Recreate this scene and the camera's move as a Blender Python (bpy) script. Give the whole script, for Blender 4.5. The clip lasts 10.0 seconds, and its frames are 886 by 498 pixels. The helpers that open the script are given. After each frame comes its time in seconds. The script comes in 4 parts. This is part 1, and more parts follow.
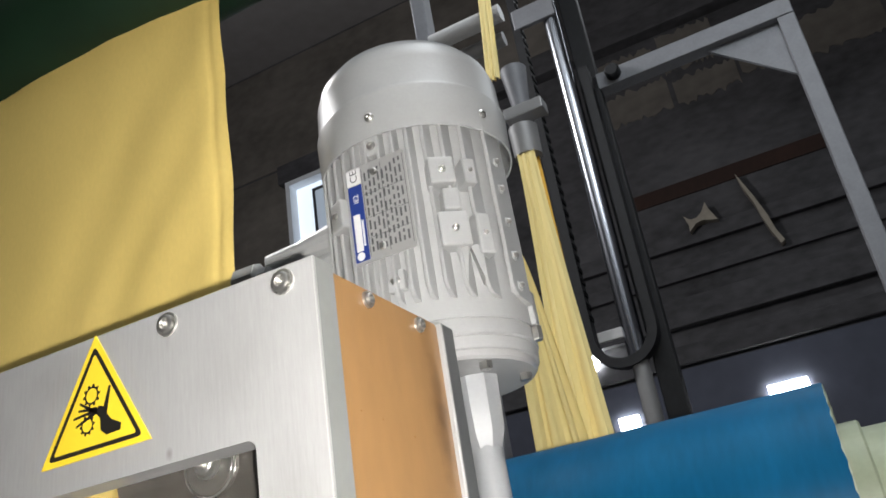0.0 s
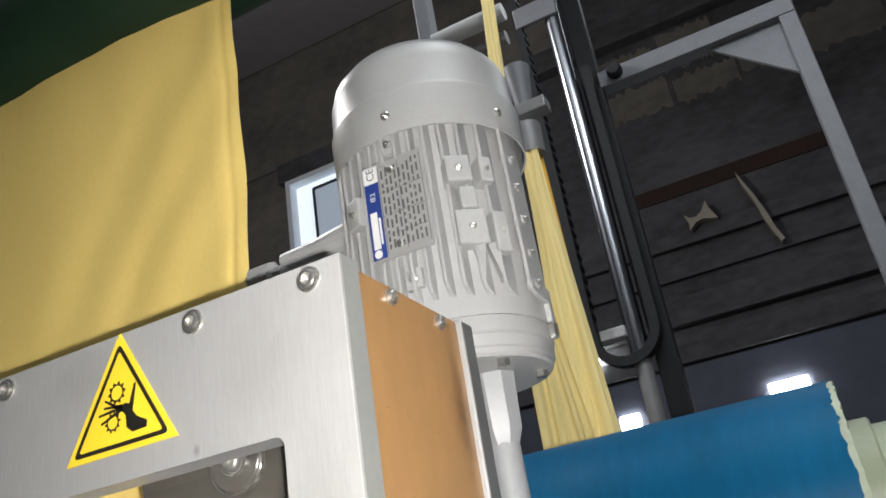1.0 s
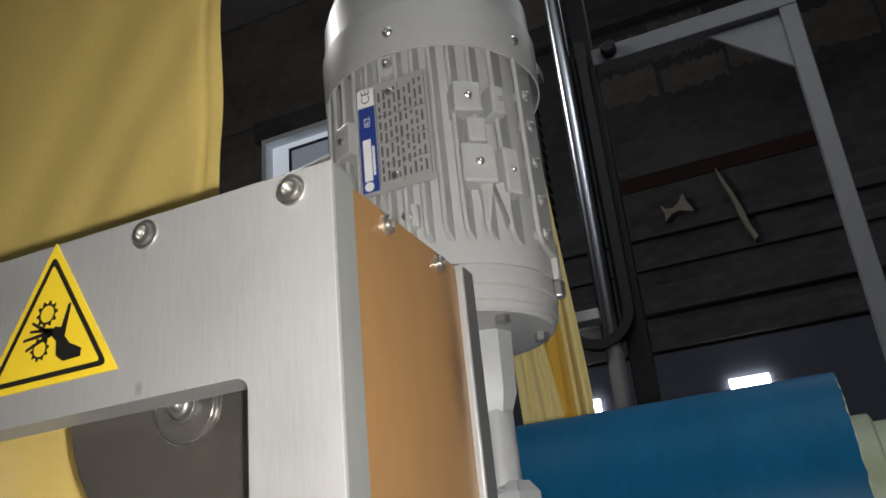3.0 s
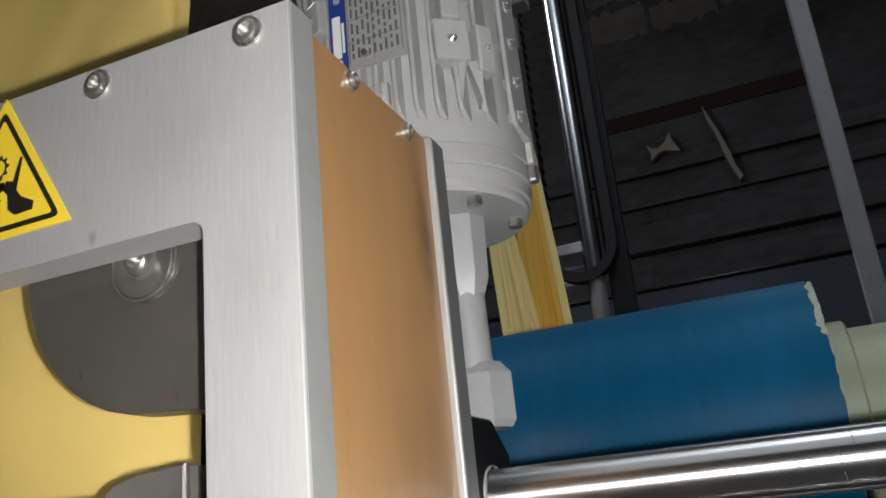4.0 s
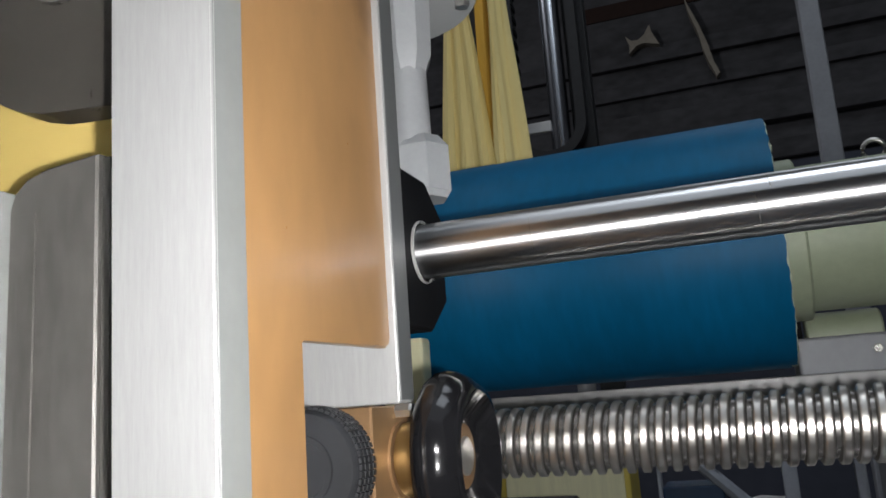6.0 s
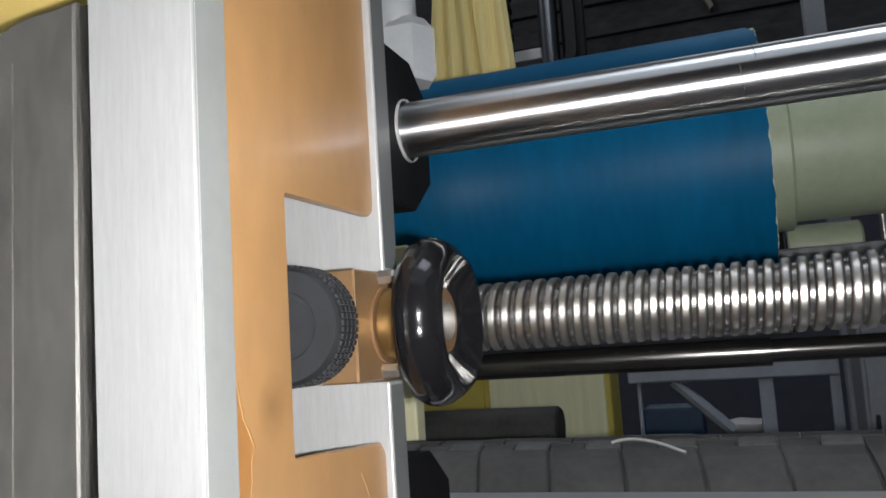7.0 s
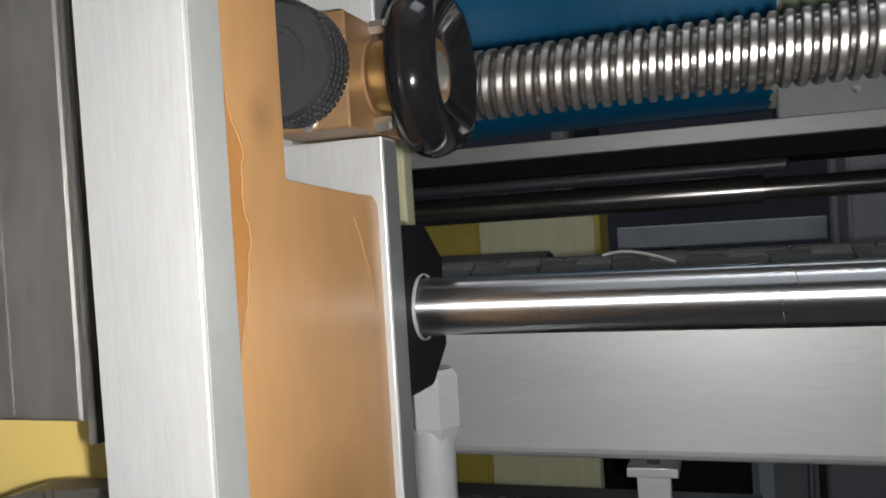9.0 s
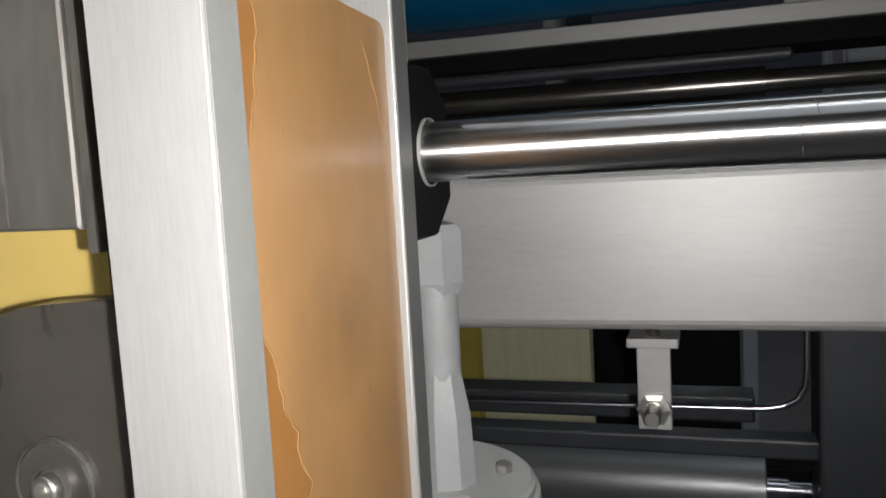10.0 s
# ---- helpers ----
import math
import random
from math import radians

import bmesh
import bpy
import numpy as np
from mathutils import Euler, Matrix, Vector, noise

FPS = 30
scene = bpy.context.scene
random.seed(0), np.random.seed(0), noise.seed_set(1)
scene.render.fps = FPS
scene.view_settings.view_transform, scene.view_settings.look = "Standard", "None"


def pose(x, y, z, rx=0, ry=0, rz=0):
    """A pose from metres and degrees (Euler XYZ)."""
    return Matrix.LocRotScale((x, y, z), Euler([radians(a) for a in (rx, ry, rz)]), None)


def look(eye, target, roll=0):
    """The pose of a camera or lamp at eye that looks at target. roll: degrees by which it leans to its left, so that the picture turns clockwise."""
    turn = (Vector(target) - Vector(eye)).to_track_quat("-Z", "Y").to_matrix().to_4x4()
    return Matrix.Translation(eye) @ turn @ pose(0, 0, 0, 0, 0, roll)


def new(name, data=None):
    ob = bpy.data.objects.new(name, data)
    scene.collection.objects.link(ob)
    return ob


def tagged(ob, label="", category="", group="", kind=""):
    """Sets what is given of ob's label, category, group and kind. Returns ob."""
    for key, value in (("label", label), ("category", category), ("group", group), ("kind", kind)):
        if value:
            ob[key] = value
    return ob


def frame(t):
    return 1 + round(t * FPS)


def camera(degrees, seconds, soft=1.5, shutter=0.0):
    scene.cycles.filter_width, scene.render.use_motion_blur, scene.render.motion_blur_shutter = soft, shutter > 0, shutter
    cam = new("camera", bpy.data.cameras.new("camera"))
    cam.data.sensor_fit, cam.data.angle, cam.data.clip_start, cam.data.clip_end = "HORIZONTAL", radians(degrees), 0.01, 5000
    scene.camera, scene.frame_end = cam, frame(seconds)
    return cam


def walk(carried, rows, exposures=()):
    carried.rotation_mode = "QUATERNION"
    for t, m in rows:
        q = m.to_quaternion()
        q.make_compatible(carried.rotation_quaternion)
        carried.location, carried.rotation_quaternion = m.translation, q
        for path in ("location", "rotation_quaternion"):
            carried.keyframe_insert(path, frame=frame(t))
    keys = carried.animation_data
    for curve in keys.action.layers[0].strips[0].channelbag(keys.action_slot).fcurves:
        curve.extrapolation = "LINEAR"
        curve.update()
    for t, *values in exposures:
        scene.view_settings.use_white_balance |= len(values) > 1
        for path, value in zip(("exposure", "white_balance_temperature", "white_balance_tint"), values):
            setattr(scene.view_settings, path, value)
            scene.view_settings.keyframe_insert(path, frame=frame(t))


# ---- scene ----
cam = camera(56.3, 10.0, soft=1.7)
PATH = [
    (0, (0.2076, -0.3099, 1.2878), (-0.1541, 0.5244, 1.7037), -9.42),
    (0.5, (0.2038, -0.3160, 1.2885), (-0.1561, 0.5173, 1.7081), -9.63),
    (1, (0.1969, -0.3177, 1.2880), (-0.1641, 0.5176, 1.7026), -9.54),
    (1.5, (0.1666, -0.2997, 1.3038), (-0.1905, 0.5435, 1.7057), -7.05),
    (2, (0.1473, -0.2862, 1.3091), (-0.2022, 0.5638, 1.7031), -5.51),
    (3.5, (0.1496, -0.2424, 1.2851), (-0.1864, 0.6276, 1.6459), -6.13),
    (4, (0.1460, -0.2338, 1.2657), (-0.1921, 0.6519, 1.5840), -5.88),
    (4.5, (0.1468, -0.2261, 1.2435), (-0.1935, 0.6720, 1.5221), -5.08),
    (5, (0.1485, -0.2145, 1.2234), (-0.1894, 0.6934, 1.4715), -4.61),
    (6.5, (0.1529, -0.2079, 1.1789), (-0.1720, 0.7242, 1.3389), -3.82),
    (7, (0.1509, -0.2054, 1.1629), (-0.1725, 0.7334, 1.2813), -3.64),
    (7.5, (0.1466, -0.2063, 1.1506), (-0.1781, 0.7362, 1.2305), -3.44),
    (8, (0.1443, -0.2040, 1.1356), (-0.1820, 0.7399, 1.1857), -3.61),
    (8.5, (0.1426, -0.2057, 1.1219), (-0.1802, 0.7405, 1.1448), -3.52),
    (9, (0.1435, -0.1972, 1.1038), (-0.1804, 0.7487, 1.0894), -3.48),
    (9.5, (0.1393, -0.1926, 1.0860), (-0.1807, 0.7532, 1.0311), -3.55),
    (10, (0.1300, -0.1918, 1.0626), (-0.1831, 0.7526, 0.9619), -3.18),
]
EXPOSURES = [(0.0, 1.1, 6700, 10), (1.0, 1.05, 6700, 10), (1.5, 0.58, 6850, 11), (2.0, 0.2, 6950, 11), (3.5, -0.05, 6700, 10), (5.0, 0.07, 6500, 10), (7.0, 0.18, 6350, 10), (8.0, 0.18, 6350, 10), (8.5, 0.04, 6400, 10), (10.0, -0.26, 6700, 10)]
walk(cam, [(t, look(eye, target, roll)) for t, eye, target, roll in PATH], EXPOSURES)

# ---- world and large lights ----
world = bpy.data.worlds.new("hall_air")
scene.world = world
world.use_nodes = True
world.node_tree.nodes["Background"].inputs[0].default_value = (0.55, 0.62, 0.75, 1)
world.node_tree.nodes["Background"].inputs[1].default_value = 0.002


# soft area light without a fixture, standing in for general hall light
def overhead_fill_light(x, y, z, sx, sy, watts):
    data = bpy.data.lights.new("hall_fill_light", "AREA")
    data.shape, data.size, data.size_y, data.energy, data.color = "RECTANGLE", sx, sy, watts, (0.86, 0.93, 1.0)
    ob = new("hall_fill_light", data)
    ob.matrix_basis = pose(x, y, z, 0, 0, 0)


overhead_fill_light(0.8, -1.6, 5.2, 4.4, 4.0, 26)
overhead_fill_light(1.0, 4.2, 5.4, 2.4, 1.2, 11)
# added fill for the cabinet front and the fabric strands
overhead_fill_light(0.9, 0.2, 4.4, 1.2, 1.2, 18)
# added point fill that lifts the ceiling and the left wall
fill_point = bpy.data.lights.new("hall_fill_point", "POINT")
fill_point.energy, fill_point.shadow_soft_size, fill_point.color = 110, 0.25, (0.95, 0.96, 1.0)
new("hall_fill_point", fill_point).location = (-2.6, 1.6, 4.6)


# ---- materials ----
def mat(name, base, rough=0.5, metal=0.0, var=0.12, scale=30.0, bump=0.05, stretch=(1, 1, 1), fine=6.0, rough_var=0.1, second=None, spec=0.5, coat=0.0):
    m = bpy.data.materials.new(name)
    m.use_nodes = True
    nt = m.node_tree
    b = nt.nodes["Principled BSDF"]
    b.inputs["Metallic"].default_value = metal
    b.inputs["Specular IOR Level"].default_value = spec
    b.inputs["Coat Weight"].default_value = coat
    b.inputs["Coat Roughness"].default_value = 0.15
    co = nt.nodes.new("ShaderNodeTexCoord")
    mp = nt.nodes.new("ShaderNodeMapping")
    mp.inputs["Scale"].default_value = stretch
    nt.links.new(co.outputs["Object"], mp.inputs["Vector"])
    n1 = nt.nodes.new("ShaderNodeTexNoise")
    n1.inputs["Scale"].default_value = scale
    n1.inputs["Detail"].default_value = 5
    n2 = nt.nodes.new("ShaderNodeTexNoise")
    n2.inputs["Scale"].default_value = scale * fine
    n2.inputs["Detail"].default_value = 3
    nt.links.new(mp.outputs[0], n1.inputs["Vector"])
    nt.links.new(mp.outputs[0], n2.inputs["Vector"])
    ramp = nt.nodes.new("ShaderNodeValToRGB")
    dark = second or [c * (1 - 2 * var) for c in base]
    ramp.color_ramp.elements[0].position, ramp.color_ramp.elements[1].position = 0.3, 0.7
    ramp.color_ramp.elements[0].color = (*dark, 1)
    ramp.color_ramp.elements[1].color = (*base, 1)
    mix = nt.nodes.new("ShaderNodeMath")
    mix.operation = "MULTIPLY_ADD"
    mix.inputs[1].default_value = 0.35
    nt.links.new(n2.outputs["Fac"], mix.inputs[0])
    half = nt.nodes.new("ShaderNodeMath")
    half.operation = "MULTIPLY"
    half.inputs[1].default_value = 0.65
    nt.links.new(n1.outputs["Fac"], half.inputs[0])
    nt.links.new(half.outputs[0], mix.inputs[2])
    nt.links.new(mix.outputs[0], ramp.inputs[0])
    nt.links.new(ramp.outputs[0], b.inputs["Base Color"])
    rr = nt.nodes.new("ShaderNodeMapRange")
    rr.inputs[3].default_value, rr.inputs[4].default_value = max(0.02, rough - rough_var), min(1, rough + rough_var)
    nt.links.new(mix.outputs[0], rr.inputs[0])
    nt.links.new(rr.outputs[0], b.inputs["Roughness"])
    if bump:
        bp = nt.nodes.new("ShaderNodeBump")
        bp.inputs["Strength"].default_value = bump
        bp.inputs["Distance"].default_value = 0.002
        nt.links.new(mix.outputs[0], bp.inputs["Height"])
        nt.links.new(bp.outputs[0], b.inputs["Normal"])
    return m


def glow(name, colour, strength):
    m = bpy.data.materials.new(name)
    m.use_nodes = True
    b = m.node_tree.nodes["Principled BSDF"]
    b.inputs["Base Color"].default_value = (*colour, 1)
    b.inputs["Emission Color"].default_value = (*colour, 1)
    b.inputs["Emission Strength"].default_value = strength
    return m


def turned(m, aniso, axis="X", rotation=0.25):
    """Grinding marks round an axis draw highlights out along it."""
    nt = m.node_tree
    tan = nt.nodes.new("ShaderNodeTangent")
    tan.direction_type, tan.axis = "RADIAL", axis
    b = nt.nodes["Principled BSDF"]
    b.inputs["Anisotropic"].default_value = aniso
    b.inputs["Anisotropic Rotation"].default_value = rotation
    nt.links.new(tan.outputs[0], b.inputs["Tangent"])
    return m


steel = mat("brushed_stainless", (0.385, 0.385, 0.38), 0.48, 0.3, 0.075, 50, 0.04, (12, 12, 0.8), 4, 0.12)
steel_edge = mat("milled_steel_edge", (0.33, 0.34, 0.33), 0.45, 0.4, 0.08, 14, 0.02, (1, 1, 1), 12)
# paler than the plate: the chamfer's highlight is in the base colour
chamfer = mat("chamfer_highlight", (0.62, 0.62, 0.61), 0.35, 0.5, 0.08, 30, 0.02)
rear_edge = mat("dark_milled_edge", (0.15, 0.155, 0.155), 0.5, 0.3, 0.1, 14, 0.02, (1, 1, 1), 12)
brown = mat("orange_brown_panel", (0.37, 0.205, 0.085), 0.37, 0.0, 0.17, 11, 0.025, (1, 1, 0.45), 7, 0.14, coat=0.12)
def stain(m, centre, size, dark):
    """A grimy handling mark with soft uneven edges on one spot."""
    nt = m.node_tree
    b = nt.nodes["Principled BSDF"]
    link = b.inputs["Base Color"].links[0]
    src = link.from_socket
    co = nt.nodes.new("ShaderNodeTexCoord")
    mp = nt.nodes.new("ShaderNodeMapping")
    mp.inputs["Scale"].default_value = [1 / q for q in size]
    mp.inputs["Location"].default_value = [-c / q for c, q in zip(centre, size)]
    nt.links.new(co.outputs["Object"], mp.inputs["Vector"])
    wob = nt.nodes.new("ShaderNodeTexNoise")
    wob.inputs["Scale"].default_value = 60
    nt.links.new(co.outputs["Object"], wob.inputs["Vector"])
    ln = nt.nodes.new("ShaderNodeVectorMath")
    ln.operation = "LENGTH"
    nt.links.new(mp.outputs[0], ln.inputs[0])
    add = nt.nodes.new("ShaderNodeMath")
    add.operation = "ADD"
    nt.links.new(ln.outputs["Value"], add.inputs[0])
    nt.links.new(wob.outputs["Fac"], add.inputs[1])
    mr = nt.nodes.new("ShaderNodeMapRange")
    mr.inputs[1].default_value, mr.inputs[2].default_value, mr.inputs[3].default_value, mr.inputs[4].default_value = 0.6, 1.5, dark, 0.0
    nt.links.new(add.outputs[0], mr.inputs[0])
    mx = nt.nodes.new("ShaderNodeMix")
    mx.data_type, mx.blend_type = "RGBA", "MULTIPLY"
    nt.links.new(mr.outputs[0], mx.inputs[0])
    nt.links.new(src, mx.inputs[6])
    mx.inputs[7].default_value = (0.28, 0.24, 0.2, 1)
    nt.links.new(mx.outputs[2], b.inputs["Base Color"])


for x, z, sx, sz, d in ((0.094, 0.562, 0.003, 0.010, 0.22), (0.0945, 0.502, 0.0025, 0.004, 0.5), (0.012, 0.56, 0.03, 0.02, 0.14), (0.135, 0.535, 0.03, 0.03, 0.1), (0.168, 0.47, 0.02, 0.03, 0.12)):
    stain(steel, (x, -0.08, z), (sx, 0.05, sz), d)
stain(brown, (0.184, 0.046, 0.515), (0.05, 0.014, 0.04), 0.75)
stain(brown, (0.184, -0.036, 0.262), (0.05, 0.010, 0.012), 0.55)
stain(brown, (0.184, 0.0, 0.12), (0.05, 0.035, 0.03), 0.35)
film = mat("peeling_film_edge", (0.31, 0.145, 0.045), 0.35, 0.0, 0.15, 12, 0.05)
crease = mat("film_crease", (0.385, 0.22, 0.095), 0.75, 0.0, 0.12, 40, 0.02, spec=0.15)
motor_grey = mat("grey_motor_paint", (0.362, 0.367, 0.364), 0.42, 0.0, 0.05, 40, 0.1, fine=9, coat=0.05)
cast_grey = mat("grey_cast_paint", (0.315, 0.325, 0.335), 0.42, 0.0, 0.06, 60, 0.05, fine=6)
chrome = turned(mat("hard_chrome", (0.74, 0.74, 0.75), 0.28, 1.0, 0.03, 6, 0.0, (0.8, 3, 3), 10, 0.03), 0.85)
chrome_upright = mat("chromed_tube", (0.52, 0.54, 0.59), 0.24, 1.0, 0.06, 8, 0.0, (8, 8, 0.6), 6, 0.05)
screw_steel = turned(mat("screw_steel", (0.62, 0.60, 0.57), 0.34, 1.0, 0.14, 16, 0.02, (1, 1, 1), 6, 0.08), 0.3)
# darker thread steel: the shade inside the grooves is in this colour
root_steel = mat("shaded_thread_root", (0.17, 0.16, 0.15), 0.4, 0.9, 0.2, 30, 0.02)
bolt_zinc = mat("bright_zinc", (0.62, 0.61, 0.58), 0.3, 0.92, 0.12, 60, 0.05)
bronze = mat("bronze", (0.28, 0.165, 0.08), 0.42, 0.45, 0.15, 30, 0.06)
brass = mat("turned_brass", (0.46, 0.345, 0.16), 0.42, 1.0, 0.1, 30, 0.03, (10, 1, 1))
black_gloss = mat("black_phenolic", (0.008, 0.008, 0.009), 0.12, 0.0, 0.2, 30, 0.015, fine=12, rough_var=0.05, spec=0.32, coat=0.0)
black_matt = mat("black_rubber_plastic", (0.022, 0.023, 0.026), 0.55, 0.0, 0.25, 40, 0.1)
black_iron = mat("blackened_iron", (0.008, 0.008, 0.009), 0.7, 0.0, 0.3, 30, 0.1, spec=0.1)
black_rod = mat("oiled_black_rod", (0.26, 0.25, 0.24), 0.24, 0.9, 0.2, 14, 0.02, (0.5, 6, 6))
blue = mat("blue_rubber_cover", (0.002, 0.115, 0.255), 0.44, 0.0, 0.17, 5, 0.015, (2.2, 0.6, 0.6), 10, 0.09, spec=0.12)
foam = mat("pale_green_lining", (0.55, 0.62, 0.48), 0.8, 0.0, 0.15, 30, 0.4)
hub_green = mat("pale_green_paint", (0.38, 0.43, 0.30), 0.45, 0.0, 0.1, 14, 0.08, fine=8)
yellow_cloth = mat("yellow_cloth", (0.92, 0.69, 0.22), 0.85, 0.0, 0.05, 6, 0.15, (1, 1, 0.4), 60, 0.05, spec=0.2)
rope_cloth = mat("yellow_gathered_cloth", (0.92, 0.76, 0.34), 0.85, 0.0, 0.03, 14, 0.1, (3, 3, 0.3), 10, 0.05, spec=0.2)
# the yellow cloth again, with the shade of a backlit fold as ochre
shaded_cloth = mat("shaded_cloth", (0.74, 0.44, 0.07), 0.85, 0.0, 0.05, 14, 0.1, (3, 3, 0.3), 10, 0.05, spec=0.2)
green_dark = mat("dark_green_cover", (0.006, 0.03, 0.012), 0.6, 0.0, 0.2, 12, 0.1)
sign_yellow = mat("sign_yellow", (0.80, 0.58, 0.035), 0.35, 0.0, 0.03, 20, 0.01, coat=0.2)
sign_black = mat("sign_black", (0.015, 0.014, 0.012), 0.4, 0.0, 0.1, 20, 0.0)
plate_silver = mat("silver_nameplate", (0.52, 0.52, 0.51), 0.35, 0.5, 0.06, 60, 0.02)
plate_blue = mat("blue_print", (0.02, 0.045, 0.22), 0.35, 0.0, 0.1, 60, 0.0)
crate_blue = mat("dark_blue_plastic", (0.008, 0.04, 0.10), 0.5, 0.0, 0.15, 12, 0.03)
plate_white = mat("white_print", (0.7, 0.7, 0.7), 0.4, 0.0, 0.05, 60, 0.0)
ink = mat("dark_print", (0.11, 0.11, 0.115), 0.5, 0.0, 0.1, 60, 0.0)
smoked = mat("dark_grey_cover", (0.07, 0.064, 0.056), 0.3, 0.2, 0.12, 16, 0.04, (6, 6, 1))
dull_steel = mat("dull_guide_steel", (0.15, 0.143, 0.132), 0.5, 0.4, 0.24, 9, 0.03, (3, 3, 0.8), 8, 0.12)
cap_grey = mat("glossy_grey_cap", (0.09, 0.084, 0.076), 0.12, 0.3, 0.1, 20, 0.0, coat=0.6)
alu = mat("anodised_aluminium", (0.39, 0.39, 0.39), 0.48, 0.36, 0.08, 9, 0.015, (0.35, 2.5, 2.5), 16, 0.14)
pale_paint = mat("pale_rack_paint", (0.36, 0.39, 0.45), 0.5, 0.0, 0.1, 14, 0.06)
grey_paint = mat("grey_frame_paint", (0.31, 0.32, 0.345), 0.5, 0.1, 0.12, 14, 0.06)
belt = mat("worn_grey_rubber", (0.066, 0.064, 0.062), 0.65, 0.0, 0.35, 22, 0.3, (1, 1, 1), 6, 0.12)
belt_pale = mat("worn_pale_rubber", (0.12, 0.117, 0.112), 0.65, 0.0, 0.3, 30, 0.3)
dark_steel = mat("dark_blue_grey_steel", (0.055, 0.06, 0.07), 0.45, 0.2, 0.15, 14, 0.05)
roll_grey = mat("grey_polished_roll", (0.20, 0.205, 0.215), 0.35, 0.5, 0.1, 10, 0.02, (0.5, 5, 5))
cream = mat("cream_board", (0.90, 0.86, 0.56), 0.55, 0.0, 0.08, 10, 0.04, (8, 1, 0.6))
ochre = mat("ochre_paint", (0.60, 0.48, 0.09), 0.55, 0.0, 0.1, 14, 0.04)
plaster = mat("stained_dark_plaster", (0.116, 0.114, 0.122), 0.9, 0.0, 0.36, 0.9, 0.3, (1, 1, 2), 9, 0.05)
plaster_light = mat("grey_concrete", (0.30, 0.285, 0.28), 0.9, 0.0, 0.15, 0.7, 0.3, (1, 1, 1), 9, 0.05)
rust = mat("bare_brick_strip", (0.045, 0.022, 0.016), 0.9, 0.0, 0.25, 3, 0.4)
patchy = mat("patchy_pale_plaster", (0.225, 0.205, 0.18), 0.9, 0.0, 0.3, 0.8, 0.4, (1, 1, 1.6), 7, 0.05)
torn = mat("torn_pale_plaster", (0.38, 0.34, 0.28), 0.9, 0.0, 0.15, 8, 0.3)
floor_mat = mat("worn_concrete_floor", (0.16, 0.16, 0.165), 0.55, 0.0, 0.2, 1.5, 0.15)
hall_paint = mat("blue_grey_wall_paint", (0.10, 0.11, 0.15), 0.8, 0.0, 0.2, 1.2, 0.1)
lamp_glow = glow("lamp_glow", (0.9, 0.96, 1.0), 14)
# glow in place of daylight falling on the white window surround
surround_glow = glow("glowing_surround", (0.62, 0.70, 0.80), 0.55)
sash_glow = glow("dull_daylight_pane", (0.42, 0.50, 0.60), 0.22)
window_paint = mat("pale_window_paint", (0.78, 0.82, 0.86), 0.6, 0.0, 0.06, 2, 0.05)
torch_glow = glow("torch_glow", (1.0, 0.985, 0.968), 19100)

acrylic = bpy.data.materials.new("clear_acrylic")
acrylic.use_nodes = True
pb = acrylic.node_tree.nodes["Principled BSDF"]
pb.inputs["Transmission Weight"].default_value, pb.inputs["Roughness"].default_value, pb.inputs["IOR"].default_value = 1.0, 0.03, 1.3

# ---- building helpers: the plan is drawn in units of 80 mm ----
U, BASE = 0.08, 0.2
MID = 12.18
ORIGIN = {}


def place(p):
    return Vector((p[0] * U, p[1] * U, p[2] * U + BASE))


def thing(name, at, label="", category="", group="", kind=""):
    ob = new(name)
    ob.location = place(at)
    ORIGIN[ob.name] = Vector(at)
    return tagged(ob, label, category, group, kind)


def part(name, bm, material, parent, label="", smooth=0.0):
    base = ORIGIN[parent.name]
    for v in bm.verts:
        v.co = (v.co - base) * U
    bmesh.ops.recalc_face_normals(bm, faces=bm.faces)
    me = bpy.data.meshes.new(name)
    bm.to_mesh(me)
    bm.free()
    me.materials.append(material)
    if smooth:
        for p in me.polygons:
            p.use_smooth = True
        me.set_sharp_from_angle(angle=radians(smooth))
    ob = new(name, me)
    ob.parent = parent
    ORIGIN[ob.name] = base
    return tagged(ob, label)


def solid(name, bm, material, label="", category="", kind="", group="", smooth=0.0):
    """One mesh that is a top-level thing of its own, its origin at its base."""
    lo = [min(v.co[i] for v in bm.verts) for i in range(3)]
    hi = [max(v.co[i] for v in bm.verts) for i in range(3)]
    at = Vector(((lo[0] + hi[0]) / 2, (lo[1] + hi[1]) / 2, lo[2]))
    anchor = bpy.data.objects.new("anchor", None)
    ORIGIN[anchor.name] = at
    ob = part(name, bm, material, anchor, "", smooth)
    ob.parent = None
    bpy.data.objects.remove(anchor)
    ob.location = place(at)
    return tagged(ob, label, category, group, kind)


def box(x0, x1, y0, y1, z0, z1, bevel=0.0, seg=2, bm=None):
    bm = bm or bmesh.new()
    m = Matrix.Translation(((x0 + x1) / 2, (y0 + y1) / 2, (z0 + z1) / 2)) @ Matrix.Diagonal((x1 - x0, y1 - y0, z1 - z0, 1))
    made = bmesh.ops.create_cube(bm, size=1, matrix=m)
    if bevel:
        es = {e for v in made["verts"] for e in v.link_edges}
        bmesh.ops.bevel(bm, geom=list(es), offset=bevel, segments=seg, affect="EDGES", profile=0.5)
    return bm


